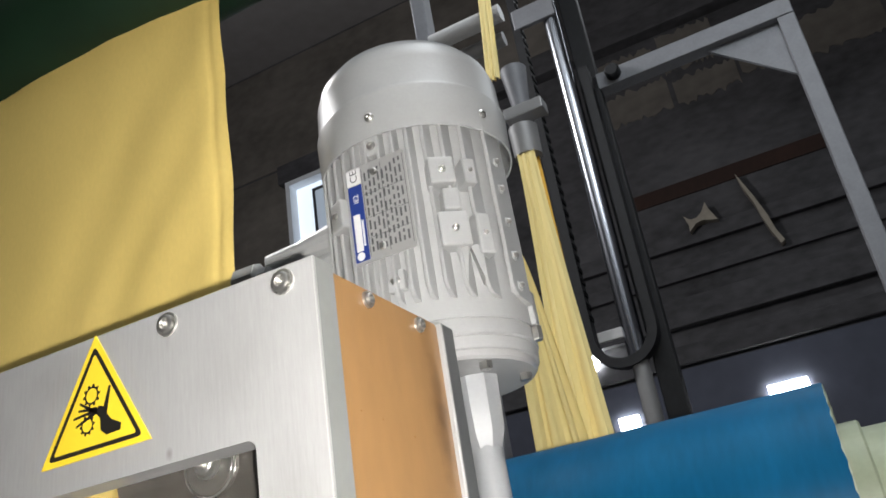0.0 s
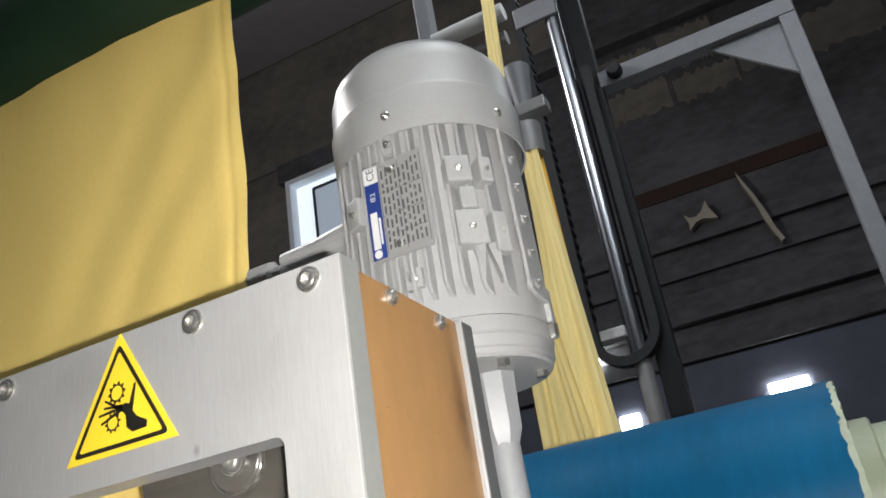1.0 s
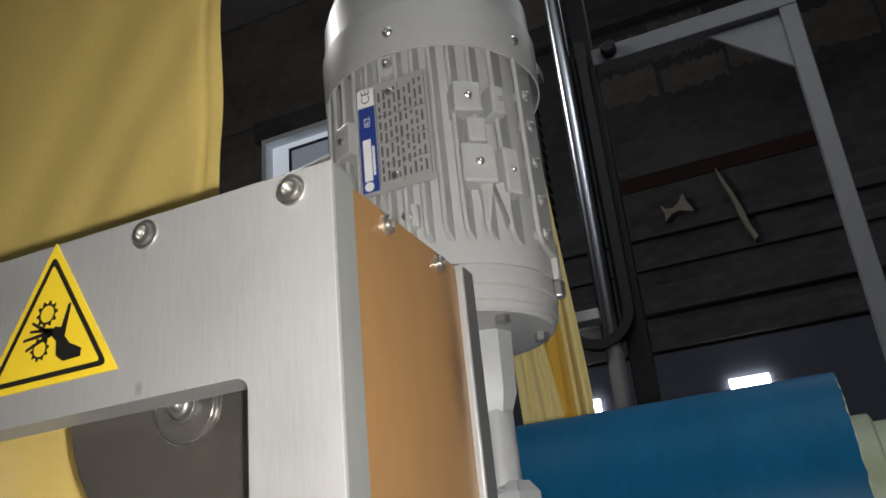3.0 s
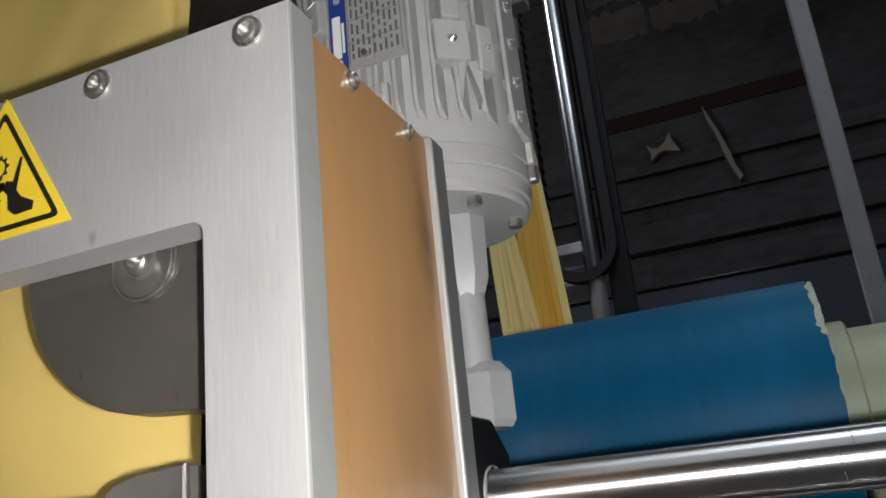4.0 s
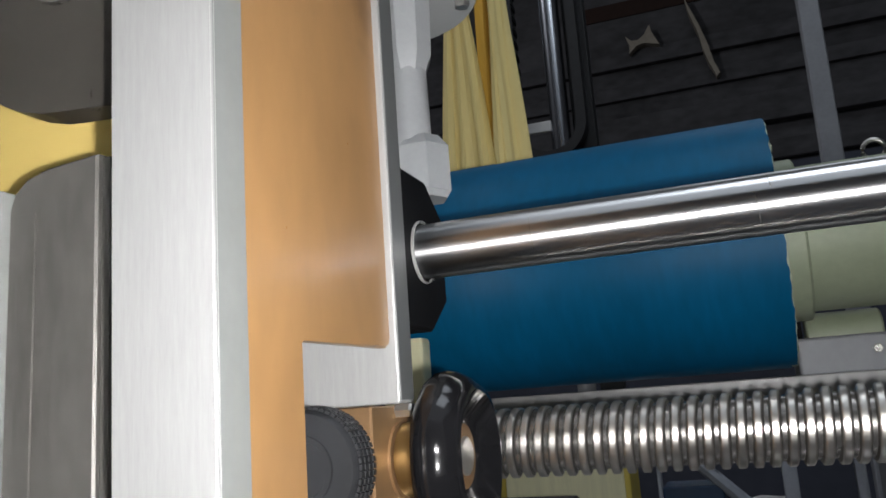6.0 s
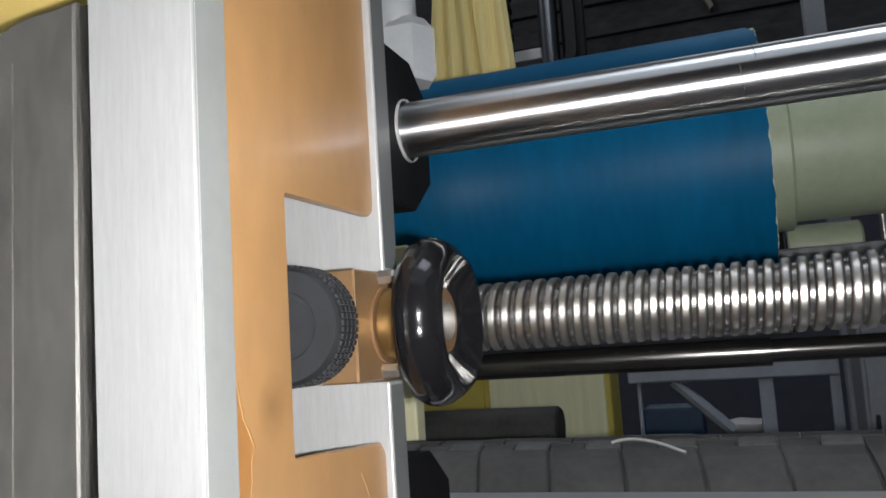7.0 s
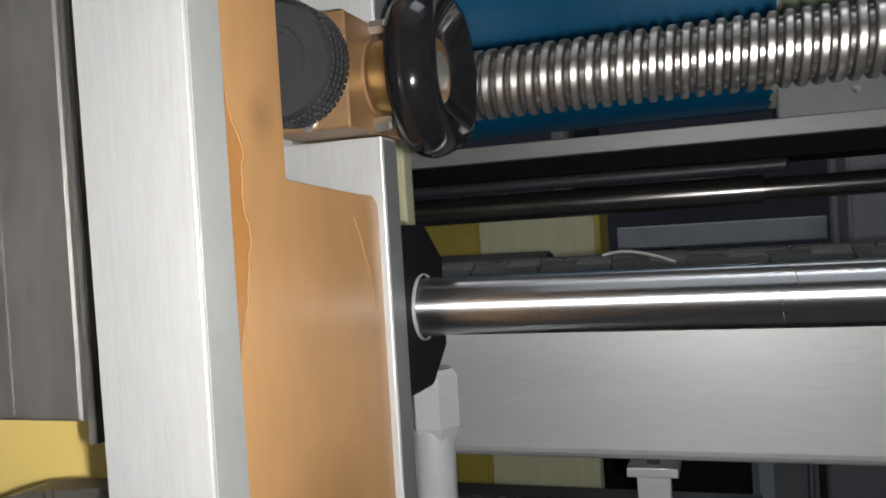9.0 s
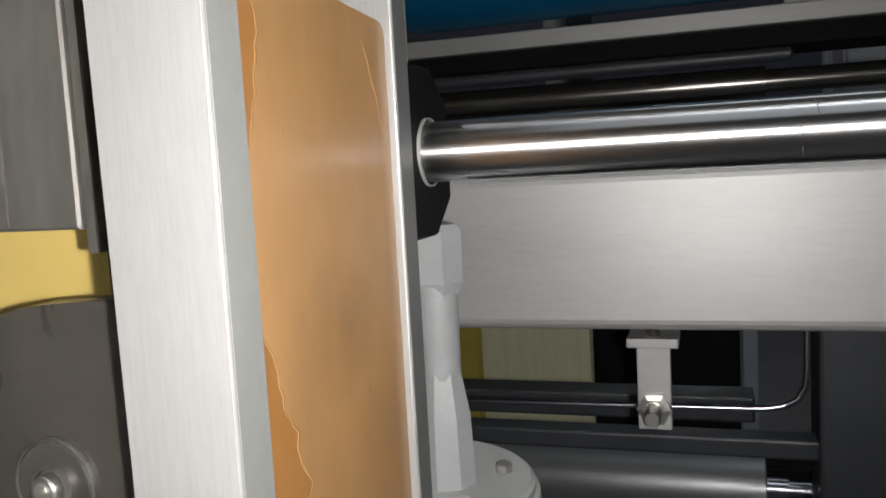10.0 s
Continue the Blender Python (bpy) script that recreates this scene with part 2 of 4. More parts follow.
def spin(profile, axis, centre, seg=40, wave=None, bm=None):
    """A turned body: profile of (along the axis, radius); centre gives the other two coordinates."""
    bm = bm or bmesh.new()
    others = [i for i in range(3) if i != axis]
    rings = []
    for a, r in profile:
        ring = []
        for k in range(seg if r > 1e-6 else 1):
            th = 2 * math.pi * k / seg
            rr = r * (wave(th) if wave else 1)
            co = [0, 0, 0]
            co[axis] = a
            co[others[0]] = centre[0] + rr * math.cos(th)
            co[others[1]] = centre[1] + rr * math.sin(th)
            ring.append(bm.verts.new(co))
        rings.append(ring)
    for p, q in zip(rings, rings[1:]):
        for k in range(seg):
            k2 = (k + 1) % seg
            if len(p) == 1 and len(q) == 1:
                continue
            if len(p) == 1:
                bm.faces.new((p[0], q[k], q[k2]))
            elif len(q) == 1:
                bm.faces.new((p[k], p[k2], q[0]))
            else:
                bm.faces.new((p[k], p[k2], q[k2], q[k]))
    for ring in (rings[0], rings[-1]):
        if len(ring) > 1:
            bm.faces.new(ring)
    return bm


def slab(points, axis, a, b, bevel=0.0):
    """A flat outline (points in the two other axes) given thickness from a to b along an axis."""
    bm = bmesh.new()
    others = [i for i in range(3) if i != axis]

    def vert(p, h):
        co = [0, 0, 0]
        co[axis], co[others[0]], co[others[1]] = h, p[0], p[1]
        return bm.verts.new(co)

    lo, hi = [vert(p, a) for p in points], [vert(p, b) for p in points]
    f1, f2 = bm.faces.new(lo), bm.faces.new(hi)
    n = len(points)
    for k in range(n):
        bm.faces.new((lo[k], lo[(k + 1) % n], hi[(k + 1) % n], hi[k]))
    if bevel:
        bmesh.ops.bevel(bm, geom=list(f1.edges) + list(f2.edges), offset=bevel, segments=1, affect="EDGES")
    return bm


def rounded(x0, x1, z0, z1, r, n=5):
    pts = []
    for cx, cz, a in ((x1 - r, z1 - r, 0), (x0 + r, z1 - r, 90), (x0 + r, z0 + r, 180), (x1 - r, z0 + r, 270)):
        for k in range(n + 1):
            th = radians(a + 90 * k / n)
            pts.append((cx + r * math.cos(th), cz + r * math.sin(th)))
    return pts


def holed_plate(x0, x1, z0, z1, inner, y0, y1):
    """An upright plate from y0 to y1 with one opening through it."""
    bm = bmesh.new()
    n = len(inner)
    corners = [(x1, z1), (x0, z1), (x0, z0), (x1, z0)]
    outer = [corners[k * 4 // n] for k in range(n)]
    made = {}

    def v(p, y):
        key = (round(p[0], 5), round(p[1], 5), y)
        if key not in made:
            made[key] = bm.verts.new((p[0], y, p[1]))
        return made[key]

    for k in range(n):
        k2 = (k + 1) % n
        for y in (y0, y1):
            ring = [v(inner[k], y), v(inner[k2], y), v(outer[k2], y), v(outer[k], y)]
            ring = list(dict.fromkeys(ring))
            bm.faces.new(ring)
        bm.faces.new((v(inner[k], y0), v(inner[k2], y0), v(inner[k2], y1), v(inner[k], y1)))
        if outer[k] != outer[k2]:
            bm.faces.new((v(outer[k], y0), v(outer[k2], y0), v(outer[k2], y1), v(outer[k], y1)))
    return bm


def pipe(points, r, seg=10, bm=None):
    """A round rod along a line of points."""
    bm = bm or bmesh.new()
    pts = [Vector(p) for p in points]
    rings = []
    ref = Vector((0, 0, 1)) if abs((pts[1] - pts[0]).normalized().z) < 0.9 else Vector((1, 0, 0))
    for k, p in enumerate(pts):
        d = (pts[min(k + 1, len(pts) - 1)] - pts[max(k - 1, 0)]).normalized()
        s = d.cross(ref).normalized()
        t = s.cross(d)
        rings.append([bm.verts.new(p + r * (math.cos(2 * math.pi * j / seg) * s + math.sin(2 * math.pi * j / seg) * t)) for j in range(seg)])
    for p, q in zip(rings, rings[1:]):
        for j in range(seg):
            bm.faces.new((p[j], p[(j + 1) % seg], q[(j + 1) % seg], q[j]))
    bm.faces.new(rings[0])
    bm.faces.new(rings[-1])
    return bm


def cap_screw(parent, at, axis, sign, r=0.085, h=0.06, name="screw", washer=0.0):
    """A button-head screw with a hexagon socket, its head towards sign * axis."""
    a = at[axis]
    c = [at[i] for i in range(3) if i != axis]
    s = sign
    prof = [(a, r)]
    if washer:
        part("washer", spin([(a, washer), (a + s * 0.025, washer), (a + s * 0.03, washer * 0.93), (a + s * 0.03, r)], axis, c, 28), bolt_zinc, parent, "", 30)
        a += s * 0.03
        prof = [(a, r)]
    prof += [(a + s * h * 0.45, r), (a + s * h * 0.5, r * 0.9), (a + s * h * 0.15, r * 0.84), (a + s * h * 0.15, r * 0.74), (a + s * h * 0.85, r * 0.72), (a + s * h, r * 0.62), (a + s * h, r * 0.46), (a + s * h * 0.2, r * 0.42), (a + s * h * 0.2, 0)]
    part(name, spin(prof, axis, c, 24), bolt_zinc, parent, "bright zinc-plated socket screw", 35)


def hex_bolt(parent, at, axis, sign, r=0.09, h=0.07, name="bolt"):
    a = at[axis]
    c = [at[i] for i in range(3) if i != axis]
    part(name, spin([(a, r), (a + sign * h * 0.85, r), (a + sign * h, r * 0.85), (a + sign * h, 0)], axis, c, 6), bolt_zinc, parent)


# ---- the hall ----
def hall():
    solid("floor", box(-90, 70, -60, 90, -3.0, -2.5), floor_mat, "worn grey concrete factory floor", "floor", "structure")
    solid("wall_north", box(-90, 70, 86, 90, -2.5, 100), plaster, "dark stained plaster wall with ledges", "wall", "structure")
    solid("wall_south", box(-90, 70, -60, -56, -2.5, 100), plaster, "dark stained plaster wall", "wall", "structure")
    solid("wall_west", box(-94, -90, -60, 90, -2.5, 100), plaster, "dark stained plaster wall", "wall", "structure")
    solid("wall_east", box(70, 74, -60, 90, -2.5, 100), plaster, "dark stained plaster wall", "wall", "structure")
    solid("ceiling", box(-94, 74, -60, 90, 100, 104), plaster_light, "grey concrete factory ceiling", "ceiling", "structure")


hall()

# ---- motions, filled in by the things below ----
MOVES = []


# ---- the edge unit: two plates, a side cover, a spindle block ----
def edge_unit():
    box_ = thing("selvedge_unit", (-2.3, 1, 8.56), "stainless steel machine unit with orange-brown side cover on two chrome shafts", "machine unit")
    top, bot = 15.79, 2 * MID - 15.79
    win = [(x + (0.055 * (14.7 - z) / 5.2 if x > -1 else 0), z) for x, z in rounded(-2.407, -0.455, 9.15, 14.775, 0.07)]
    ob = part("front_plate", holed_plate(-4.9, 0.05, bot, top, win, 0, 0.21), steel, box_, "brushed stainless front plate with a window")
    part("front_plate_edge", box(0.05, 0.054, 0.003, 0.208, bot, top - 0.003), steel_edge, box_, "grey milled edge")
    part("edge_chamfer", slab([(0.043, -0.0012), (0.0545, 0.0105), (0.0545, 0.014), (0.049, 0.014), (0.043, 0.002)], 2, bot, top - 0.003), chamfer, box_, "chamfered edge, its highlight put into paler steel")
    part("rear_plate", box(-4.9, 0.045, 1.72, 1.93, bot, 11.87, 0.012), steel, box_, "brushed steel rear plate")
    part("rear_plate", box(-4.9, 0.045, 1.72, 1.93, 12.49, top, 0.012), steel, box_, "brushed steel rear plate")
    for z0, z1 in ((bot, 11.87), (12.49, top)):
        part("rear_plate_edge", box(0.045, 0.049, 1.735, 1.915, z0 + 0.02, z1 - 0.02), rear_edge, box_, "dark grey milled edge")
    part("rear_plate", box(-4.9, -0.5, 1.72, 1.93, 11.871, 12.489), steel_edge, box_, "grey milled rear plate")
    c = 0.06
    outline = [(0.212, bot), (1.70, bot), (1.735, bot + 0.04), (1.735, 11.53 - c), (1.735 - c * 0.4, 11.53 - c * 0.3), (1.735 - c, 11.545), (0.74, 11.575), (0.715, 11.59),
               (0.715, 12.79), (0.74, 12.79), (1.735 - c, 12.80), (1.735 - c * 0.4, 12.80 + c * 0.3), (1.735, 12.80 + c), (1.735, top - 0.03), (1.70, top), (0.212, top)]
    part("side_cover", slab(outline, 0, -0.06, 0.0, 0.012), brown, box_, "glossy orange-brown side cover with a notch")
    # the film has come away along the front plate: wide flaps at two heights, close to the edge elsewhere
    flaps = ((8.4, 0.42), (9.1, 0.38), (9.65, 0.29), (10.05, 0.15), (10.2, 0.05), (10.6, 0.035), (10.85, 0.06), (11.05, 0.14), (11.35, 0.19), (11.7, 0.15), (12.0, 0.06), (12.6, 0.035), (16.0, 0.03))

    def flap(z):
        for (za, wa), (zb, wb) in zip(flaps, flaps[1:]):
            if za <= z <= zb:
                w = wa + (wb - wa) * (z - za) / (zb - za)
                return max(0.02, w * (1 + 0.3 * noise.noise((3, 0, z * 5.0)) + 0.16 * noise.noise((1, 0, z * 17.0))) + 0.008 * noise.noise((7, 0, z * 40.0)))
        return 0.03

    rim = [(0.213 + flap(bot + 0.03 * k), bot + 0.03 * k) for k in range(int((top - bot) / 0.03) + 1)]
    part("film_edge", slab([(0.213, top), (0.213, bot)] + rim, 0, -0.001, 0.004), film, box_, "peeled film edge")
    bm = bmesh.new()
    rows = []
    for k, (yy, zz) in enumerate(rim):
        if zz < 12.3:
            w = 0.007 + 0.009 * abs(noise.noise((5, 0, zz * 6))) + 0.006 * noise.noise((9, 0, zz * 23))
            rows.append([bm.verts.new(p) for p in ((0.001, yy - 0.004, zz), (0.005, yy, zz), (0.0042, yy + w, zz), (0.0004, yy + 2.2 * w, zz))])
    for p, q in zip(rows, rows[1:]):
        for j in range(3):
            bm.faces.new((p[j], p[j + 1], q[j + 1], q[j]))
    part("crease", bm, crease, box_, "pale wavy film rim", 60)
    for pts in ([(1.40, 11.42), (1.47, 11.32), (1.50, 11.24), (1.56, 11.14), (1.585, 11.02), (1.62, 10.93)], [(0.62, 9.34), (0.66, 9.2), (0.67, 9.08), (0.74, 8.95), (0.76, 8.85)]):
        part("crease", pipe([(-0.002, y + 0.01 * noise.noise((y * 30, zz * 9, 2)), zz) for y, zz in pts], 0.0045, 6), crease, box_)
    for x in (-0.183, -1.118, -2.9, -4.1):
        for zz in (15.715, 2 * MID - 15.715):
            cap_screw(box_, (x, 0, zz - 0.03 if zz > MID else zz + 0.03), 1, -1, 0.084, 0.038)
    for y in (0.685, 1.414):
        for zz in (15.70, 2 * MID - 15.70):
            cap_screw(box_, (0.0, y, zz), 0, 1, 0.06, 0.045)
    for y, z in ((0.46, 14.90), (0.713, 14.88), (1.12, 14.82), (0.62, 13.3), (1.3, 13.9), (0.55, 10.95), (0.9, 10.1), (1.25, 9.7)):
        part("paint_chip", spin([(0.0, 0.006), (0.003, 0.004), (0.003, 0)], 0, (y, z), 7, lambda th: 1 + 0.3 * math.sin(2 * th)), crease, box_)
    # guides seen through the window
    for s in (1, -1):
        f = lambda q: MID + s * (q - MID) - (0.07 if s < 0 else 0)
        arc = [(-2.0, f(15.6))] + [(-1.10 - 0.90 * math.cos(radians(a)), f(14.98 - 0.97 * math.sin(radians(a)))) for a in range(0, 91, 9)] + [(-0.47, f(13.96)), (-0.47, f(15.6))]
        part("guide_cover", slab(arc, 1, 0.42, 0.6, 0.02), smoked, box_, "dark grey rounded guide cover")
        cap = part("axle_cap", spin([(0.42, 0.215), (0.395, 0.213), (0.375, 0.19), (0.372, 0.12), (0.376, 0.11), (0.376, 0)], 1, (-1.135, f(14.805)), 48), cap_grey, box_, "clear round axle cap", 30)
        part("rim", spin([(0.385, 0.2), (0.375, 0.203), (0.375, 0.209), (0.385, 0.212)], 1, (-1.135, f(14.805)), 48), bolt_zinc, cap, "thin bright rim", 30)
        cap_screw(box_, (-1.135, 0.38, f(14.805)), 1, -1, 0.095, 0.07)
    part("guide_plate", slab([(-1.40, 10.6), (-0.86, 10.6), (-0.86, 13.74), (-1.18, 13.715), (-1.30, 13.68), (-1.37, 13.62), (-1.40, 13.54)], 1, 0.38, 0.5, 0.012), dull_steel, box_, "brushed steel guide plate")
    part("guide_plate", box(-2.36, -1.60, 0.26, 0.46, 10.75, 13.64, 0.012), steel, box_, "brushed steel guide plate")
    part("guide_lip", slab([(-1.599, 0.262), (-1.40, 0.335), (-1.40, 0.46), (-1.599, 0.46)], 2, 10.76, 13.63, 0.006), steel_edge, box_, "pale bevelled lip")
    part("guide_strip", box(-1.33, -1.22, 0.368, 0.3795, 10.62, 13.50, 0.003), dull_steel, box_, "smooth wear strip")
    part("guide_rod", box(-0.845, -0.80, 0.40, 0.52, 10.5, 13.72), dull_steel, box_)
    # added black sheet so that the gap beside the fabric reads dark
    part("black_backing", box(-2.6, -1.0, 1.5, 1.6, bot + 0.2, top - 0.2), black_iron, box_, "black sheet added behind the guides")
    pane = part("window_pane", box(-2.5, -0.40, 0.214, 0.242, 9.1, 14.85), acrylic, box_, "clear acrylic window pane")
    pane.visible_shadow = False
    # the clamp: bronze block, knurled knob
    part("spindle_block", box(-0.46, 0.03, 1.36, 2.14, 11.88, 12.48, 0.01, 1), bronze, box_, "bronze spindle block")
    knob = part("clamp_knob", spin([(1.36, 0.16), (1.28, 0.16), (1.28, 0.27), (1.25, 0.295), (1.08, 0.295), (1.05, 0.275), (1.05, 0.17), (1.04, 0.165), (1.04, 0.14), (1.05, 0.135), (1.05, 0)], 1, (-0.21, 12.19), 48), black_matt, box_, "black knurled plastic knob", 40)
    bm = bmesh.new()
    for k in range(56):
        th = 2 * math.pi * k / 56
        for j in range(4):
            y = 1.10 + 0.045 * j
            c = Vector((-0.21 + 0.297 * math.cos(th), y, 12.19 + 0.297 * math.sin(th)))
            m = Matrix.Translation(c) @ Matrix.Rotation(-th, 4, "Y") @ Matrix.Diagonal((0.02, 0.032, 0.024, 1))
            bmesh.ops.create_cube(bm, size=1, matrix=m)
    part("knurling", bm, black_matt, knob)
    cap_screw(box_, (-0.2, 1.36, 11.93), 1, -1, 0.05, 0.04)
    for zz in (11.93, 12.45):
        hex_bolt(box_, (0.03, 1.70, zz), 0, 1, 0.042, 0.10, "bolt")
    # the warning sign
    sign = part("warning_sign", slab([(-2.237, 14.962), (-1.257, 14.962), (-1.765, 15.80 - 0.005)], 1, -0.012, 0.0), sign_yellow, box_, "yellow triangular crushing-hazard warning sticker")
    cx, cz = -1.753, 15.241

    def tri(scale):
        return [(cx + (x - cx) * scale, cz + (z - cz) * scale) for x, z in ((-2.237, 14.962), (-1.257, 14.962), (-1.765, 15.795))]

    def soft(pts, q, n=4):
        out = []
        for k in range(3):
            p0, p1, p2 = (Vector(pts[(k + j - 1) % 3]) for j in range(3))
            a, c2 = p1 + (p0 - p1) * q, p1 + (p2 - p1) * q
            out += [a.lerp(p1, j / n).lerp(p1.lerp(c2, j / n), j / n) for j in range(n + 1)]
        return out

    bm = bmesh.new()
    o, i = soft(tri(0.87), 0.06), soft(tri(0.76), 0.035)
    vo, vi = [bm.verts.new((x, -0.0145, z)) for x, z in o], [bm.verts.new((x, -0.0145, z)) for x, z in i]
    for k in range(len(o)):
        bm.faces.new((vo[k], vo[(k + 1) % len(o)], vi[(k + 1) % len(o)], vi[k]))
    part("sign_border", bm, sign_black, sign)
    for gx, gz, r in ((-1.782, 15.372, 0.062), (-1.815, 15.175, 0.055)):
        bm = bmesh.new()
        n = 40
        outer, inner = [], []
        for k in range(n):
            th = 2 * math.pi * k / n
            ro = r * (1.28 if (k * 10 // n * 4 == k or k % 4 == 1) else 1.0)
            outer.append(bm.verts.new((gx + ro * math.cos(th), -0.0145, gz + ro * math.sin(th))))
            inner.append(bm.verts.new((gx + r * 0.78 * math.cos(th), -0.0145, gz + r * 0.78 * math.sin(th))))
        for k in range(n):
            bm.faces.new((outer[k], outer[(k + 1) % n], inner[(k + 1) % n], inner[k]))
        part("sign_gear", bm, sign_black, sign)
    glove = [(-1.56, 15.36), (-1.60, 15.16), (-1.55, 15.11), (-1.43, 15.06), (-1.44, 15.01), (-1.60, 15.005), (-1.67, 15.05), (-1.68, 15.14), (-1.74, 15.19), (-1.70, 15.235), (-1.64, 15.22), (-1.585, 15.36)]
    glove = [(-1.745 + (x + 1.74) * 0.76, 15.075 + (z - 15.005) * 0.92) for x, z in glove]
    part("sign_symbol", slab(glove, 1, -0.0150, -0.013), sign_black, sign)
    for (x0, z0), (x1, z1) in (((-1.73, 15.27), (-1.90, 15.29)), ((-1.73, 15.26), (-1.945, 15.245)), ((-1.73, 15.25), (-1.92, 15.185)), ((-1.76, 15.26), (-1.89, 15.34))):
        d = Vector((x1 - x0, z1 - z0)).normalized().orthogonal() * 0.013
        part("sign_symbol", slab([(x0 + d.x, z0 + d.y), (x1 + d.x * 0.6, z1 + d.y * 0.6), (x1 - d.x * 0.6, z1 - d.y * 0.6), (x0 - d.x, z0 - d.y)], 1, -0.0150, -0.013), sign_black, sign)
    # bearing housings on the rear plate
    for zc in (13.475, 10.865):
        pts = [(1.935, zc - 0.52), (2.55, zc - 0.52), (2.85, zc - 0.3), (2.85, zc + 0.3), (2.55, zc + 0.52), (1.935, zc + 0.52)]
        part("bearing_housing", slab(pts, 0, -2.2, -0.035, 0.02), black_iron, box_, "black shaft bearing housing")
        part("seal_ring", spin([(-0.035, 0.201), (-0.018, 0.201), (-0.015, 0.205), (-0.018, 0.210), (-0.035, 0.210)], 0, (2.43, zc), 48), plate_silver, box_, "thin pale seal ring", 40)


edge_unit()


# ---- shafts, spindle, handwheel ----
def shafts():
    for zc in (13.475, 10.865):
        prof = [(-8, 0.0), (-8, 0.182)] + [(x, 0.182) for x in (-4, 0, 1.1, 2.4, 4, 6, 9)] + [(9.0, 0)]
        s = solid("guide_shaft", spin(prof, 0, (2.43, zc), 64), chrome, "polished hard-chromed steel guide shaft", "shaft", group="guide shafts", smooth=30)
        ORIGIN[s.name] = Vector((0.5, 2.43, zc - 0.182))
        for x, a0, a1 in ((0.74, 150, 215), (2.05, 165, 195), (2.13, 120, 160), (2.06, 205, 235), (3.3, 150, 190)):
            bow = [(x + 0.012 * q / 8, 2.43 + 0.1822 * math.cos(radians(a0 + (a1 - a0) * q / 8)), zc + 0.1822 * math.sin(radians(a0 + (a1 - a0) * q / 8))) for q in range(9)]
            part("scratch", pipe(bow, 0.0022, 5), bolt_zinc, s)
    # trapezoidal spindle: bright crests, roots coloured dark to stand in for groove shade
    spindle = thing("threaded_spindle", (0, 2.45, 12.0), "bright steel trapezoidal threaded spindle behind a black handwheel", "spindle")
    pitch, seg, turns = 0.0875, 40, 100

    def helix(profile):
        bm = bmesh.new()
        n = seg * turns
        rows = []
        for k in range(n + 1):
            th = -2 * math.pi * k / seg
            x0 = -0.35 + pitch * k / seg
            rows.append([bm.verts.new((x0 + dx, 2.45 + r * math.cos(th), 12.21 + r * math.sin(th))) for dx, r in profile])
        for p, q in zip(rows, rows[1:]):
            for j in range(len(profile) - 1):
                bm.faces.new((p[j], p[j + 1], q[j + 1], q[j]))
        return bm

    part("thread", helix(((-0.006, 0.200), (0.0, 0.209), (0.004, 0.211), (0.033, 0.211), (0.037, 0.209), (0.043, 0.200))), screw_steel, spindle, "bright worn thread", 25)
    part("thread_root", helix(((0.043, 0.200), (0.052, 0.178), (0.073, 0.178), (0.0815, 0.200))), root_steel, spindle, "dark thread root, groove shade put into its colour", 25)
    part("core", spin([(-7, 0), (-7, 0.18), (9, 0.18), (9, 0)], 0, (2.45, 12.21), 32), black_rod, spindle, "", 30)
    at, dx = (1.75, 12.185), 0.03
    wheel = thing("handwheel", (0.3, *at), "glossy black handwheel with brass hub on the spindle block", "handwheel")
    rim = [(0.30, 0.14), (0.26, 0.19), (0.225, 0.24), (0.205, 0.30), (0.205, 0.355), (0.225, 0.41), (0.265, 0.438), (0.31, 0.445), (0.36, 0.432), (0.41, 0.40), (0.445, 0.36), (0.447, 0.335), (0.43, 0.32), (0.37, 0.24), (0.34, 0.195), (0.335, 0.175), (0.335, 0.16)]
    rim = [(a + dx + (a - 0.3) * 0.12, r * 1.04) for a, r in rim]
    part("rim", spin(rim, 0, at, 96, lambda th: 1 + 0.030 * (abs(math.cos(3.5 * th)) - 0.6)), black_gloss, wheel, "black lobed rim", 40)
    part("hub", spin([(0.045, 0.12), (0.045, 0.17), (0.06, 0.185), (0.06, 0.2), (0.075, 0.205), (0.27, 0.205), (0.27, 0.15)], 0, at, 48), brass, wheel, "turned brass hub", 30)
    part("hub_ring", spin([(0.03, 0.15), (0.03, 0.213), (0.045, 0.213), (0.045, 0.15)], 0, at, 48), bronze, wheel, "dull bronze washer", 30)
    part("nut", spin([(0.37, 0.1), (0.395, 0.1), (0.395, 0.172), (0.375, 0.178)], 0, at, 48), bronze, wheel, "bronze nut", 30)
    part("collar", spin([(0.37, 0.0), (0.412, 0.0), (0.412, 0.095), (0.405, 0.105), (0.37, 0.105)], 0, at, 48), bolt_zinc, wheel, "bright steel shaft end", 30)


shafts()


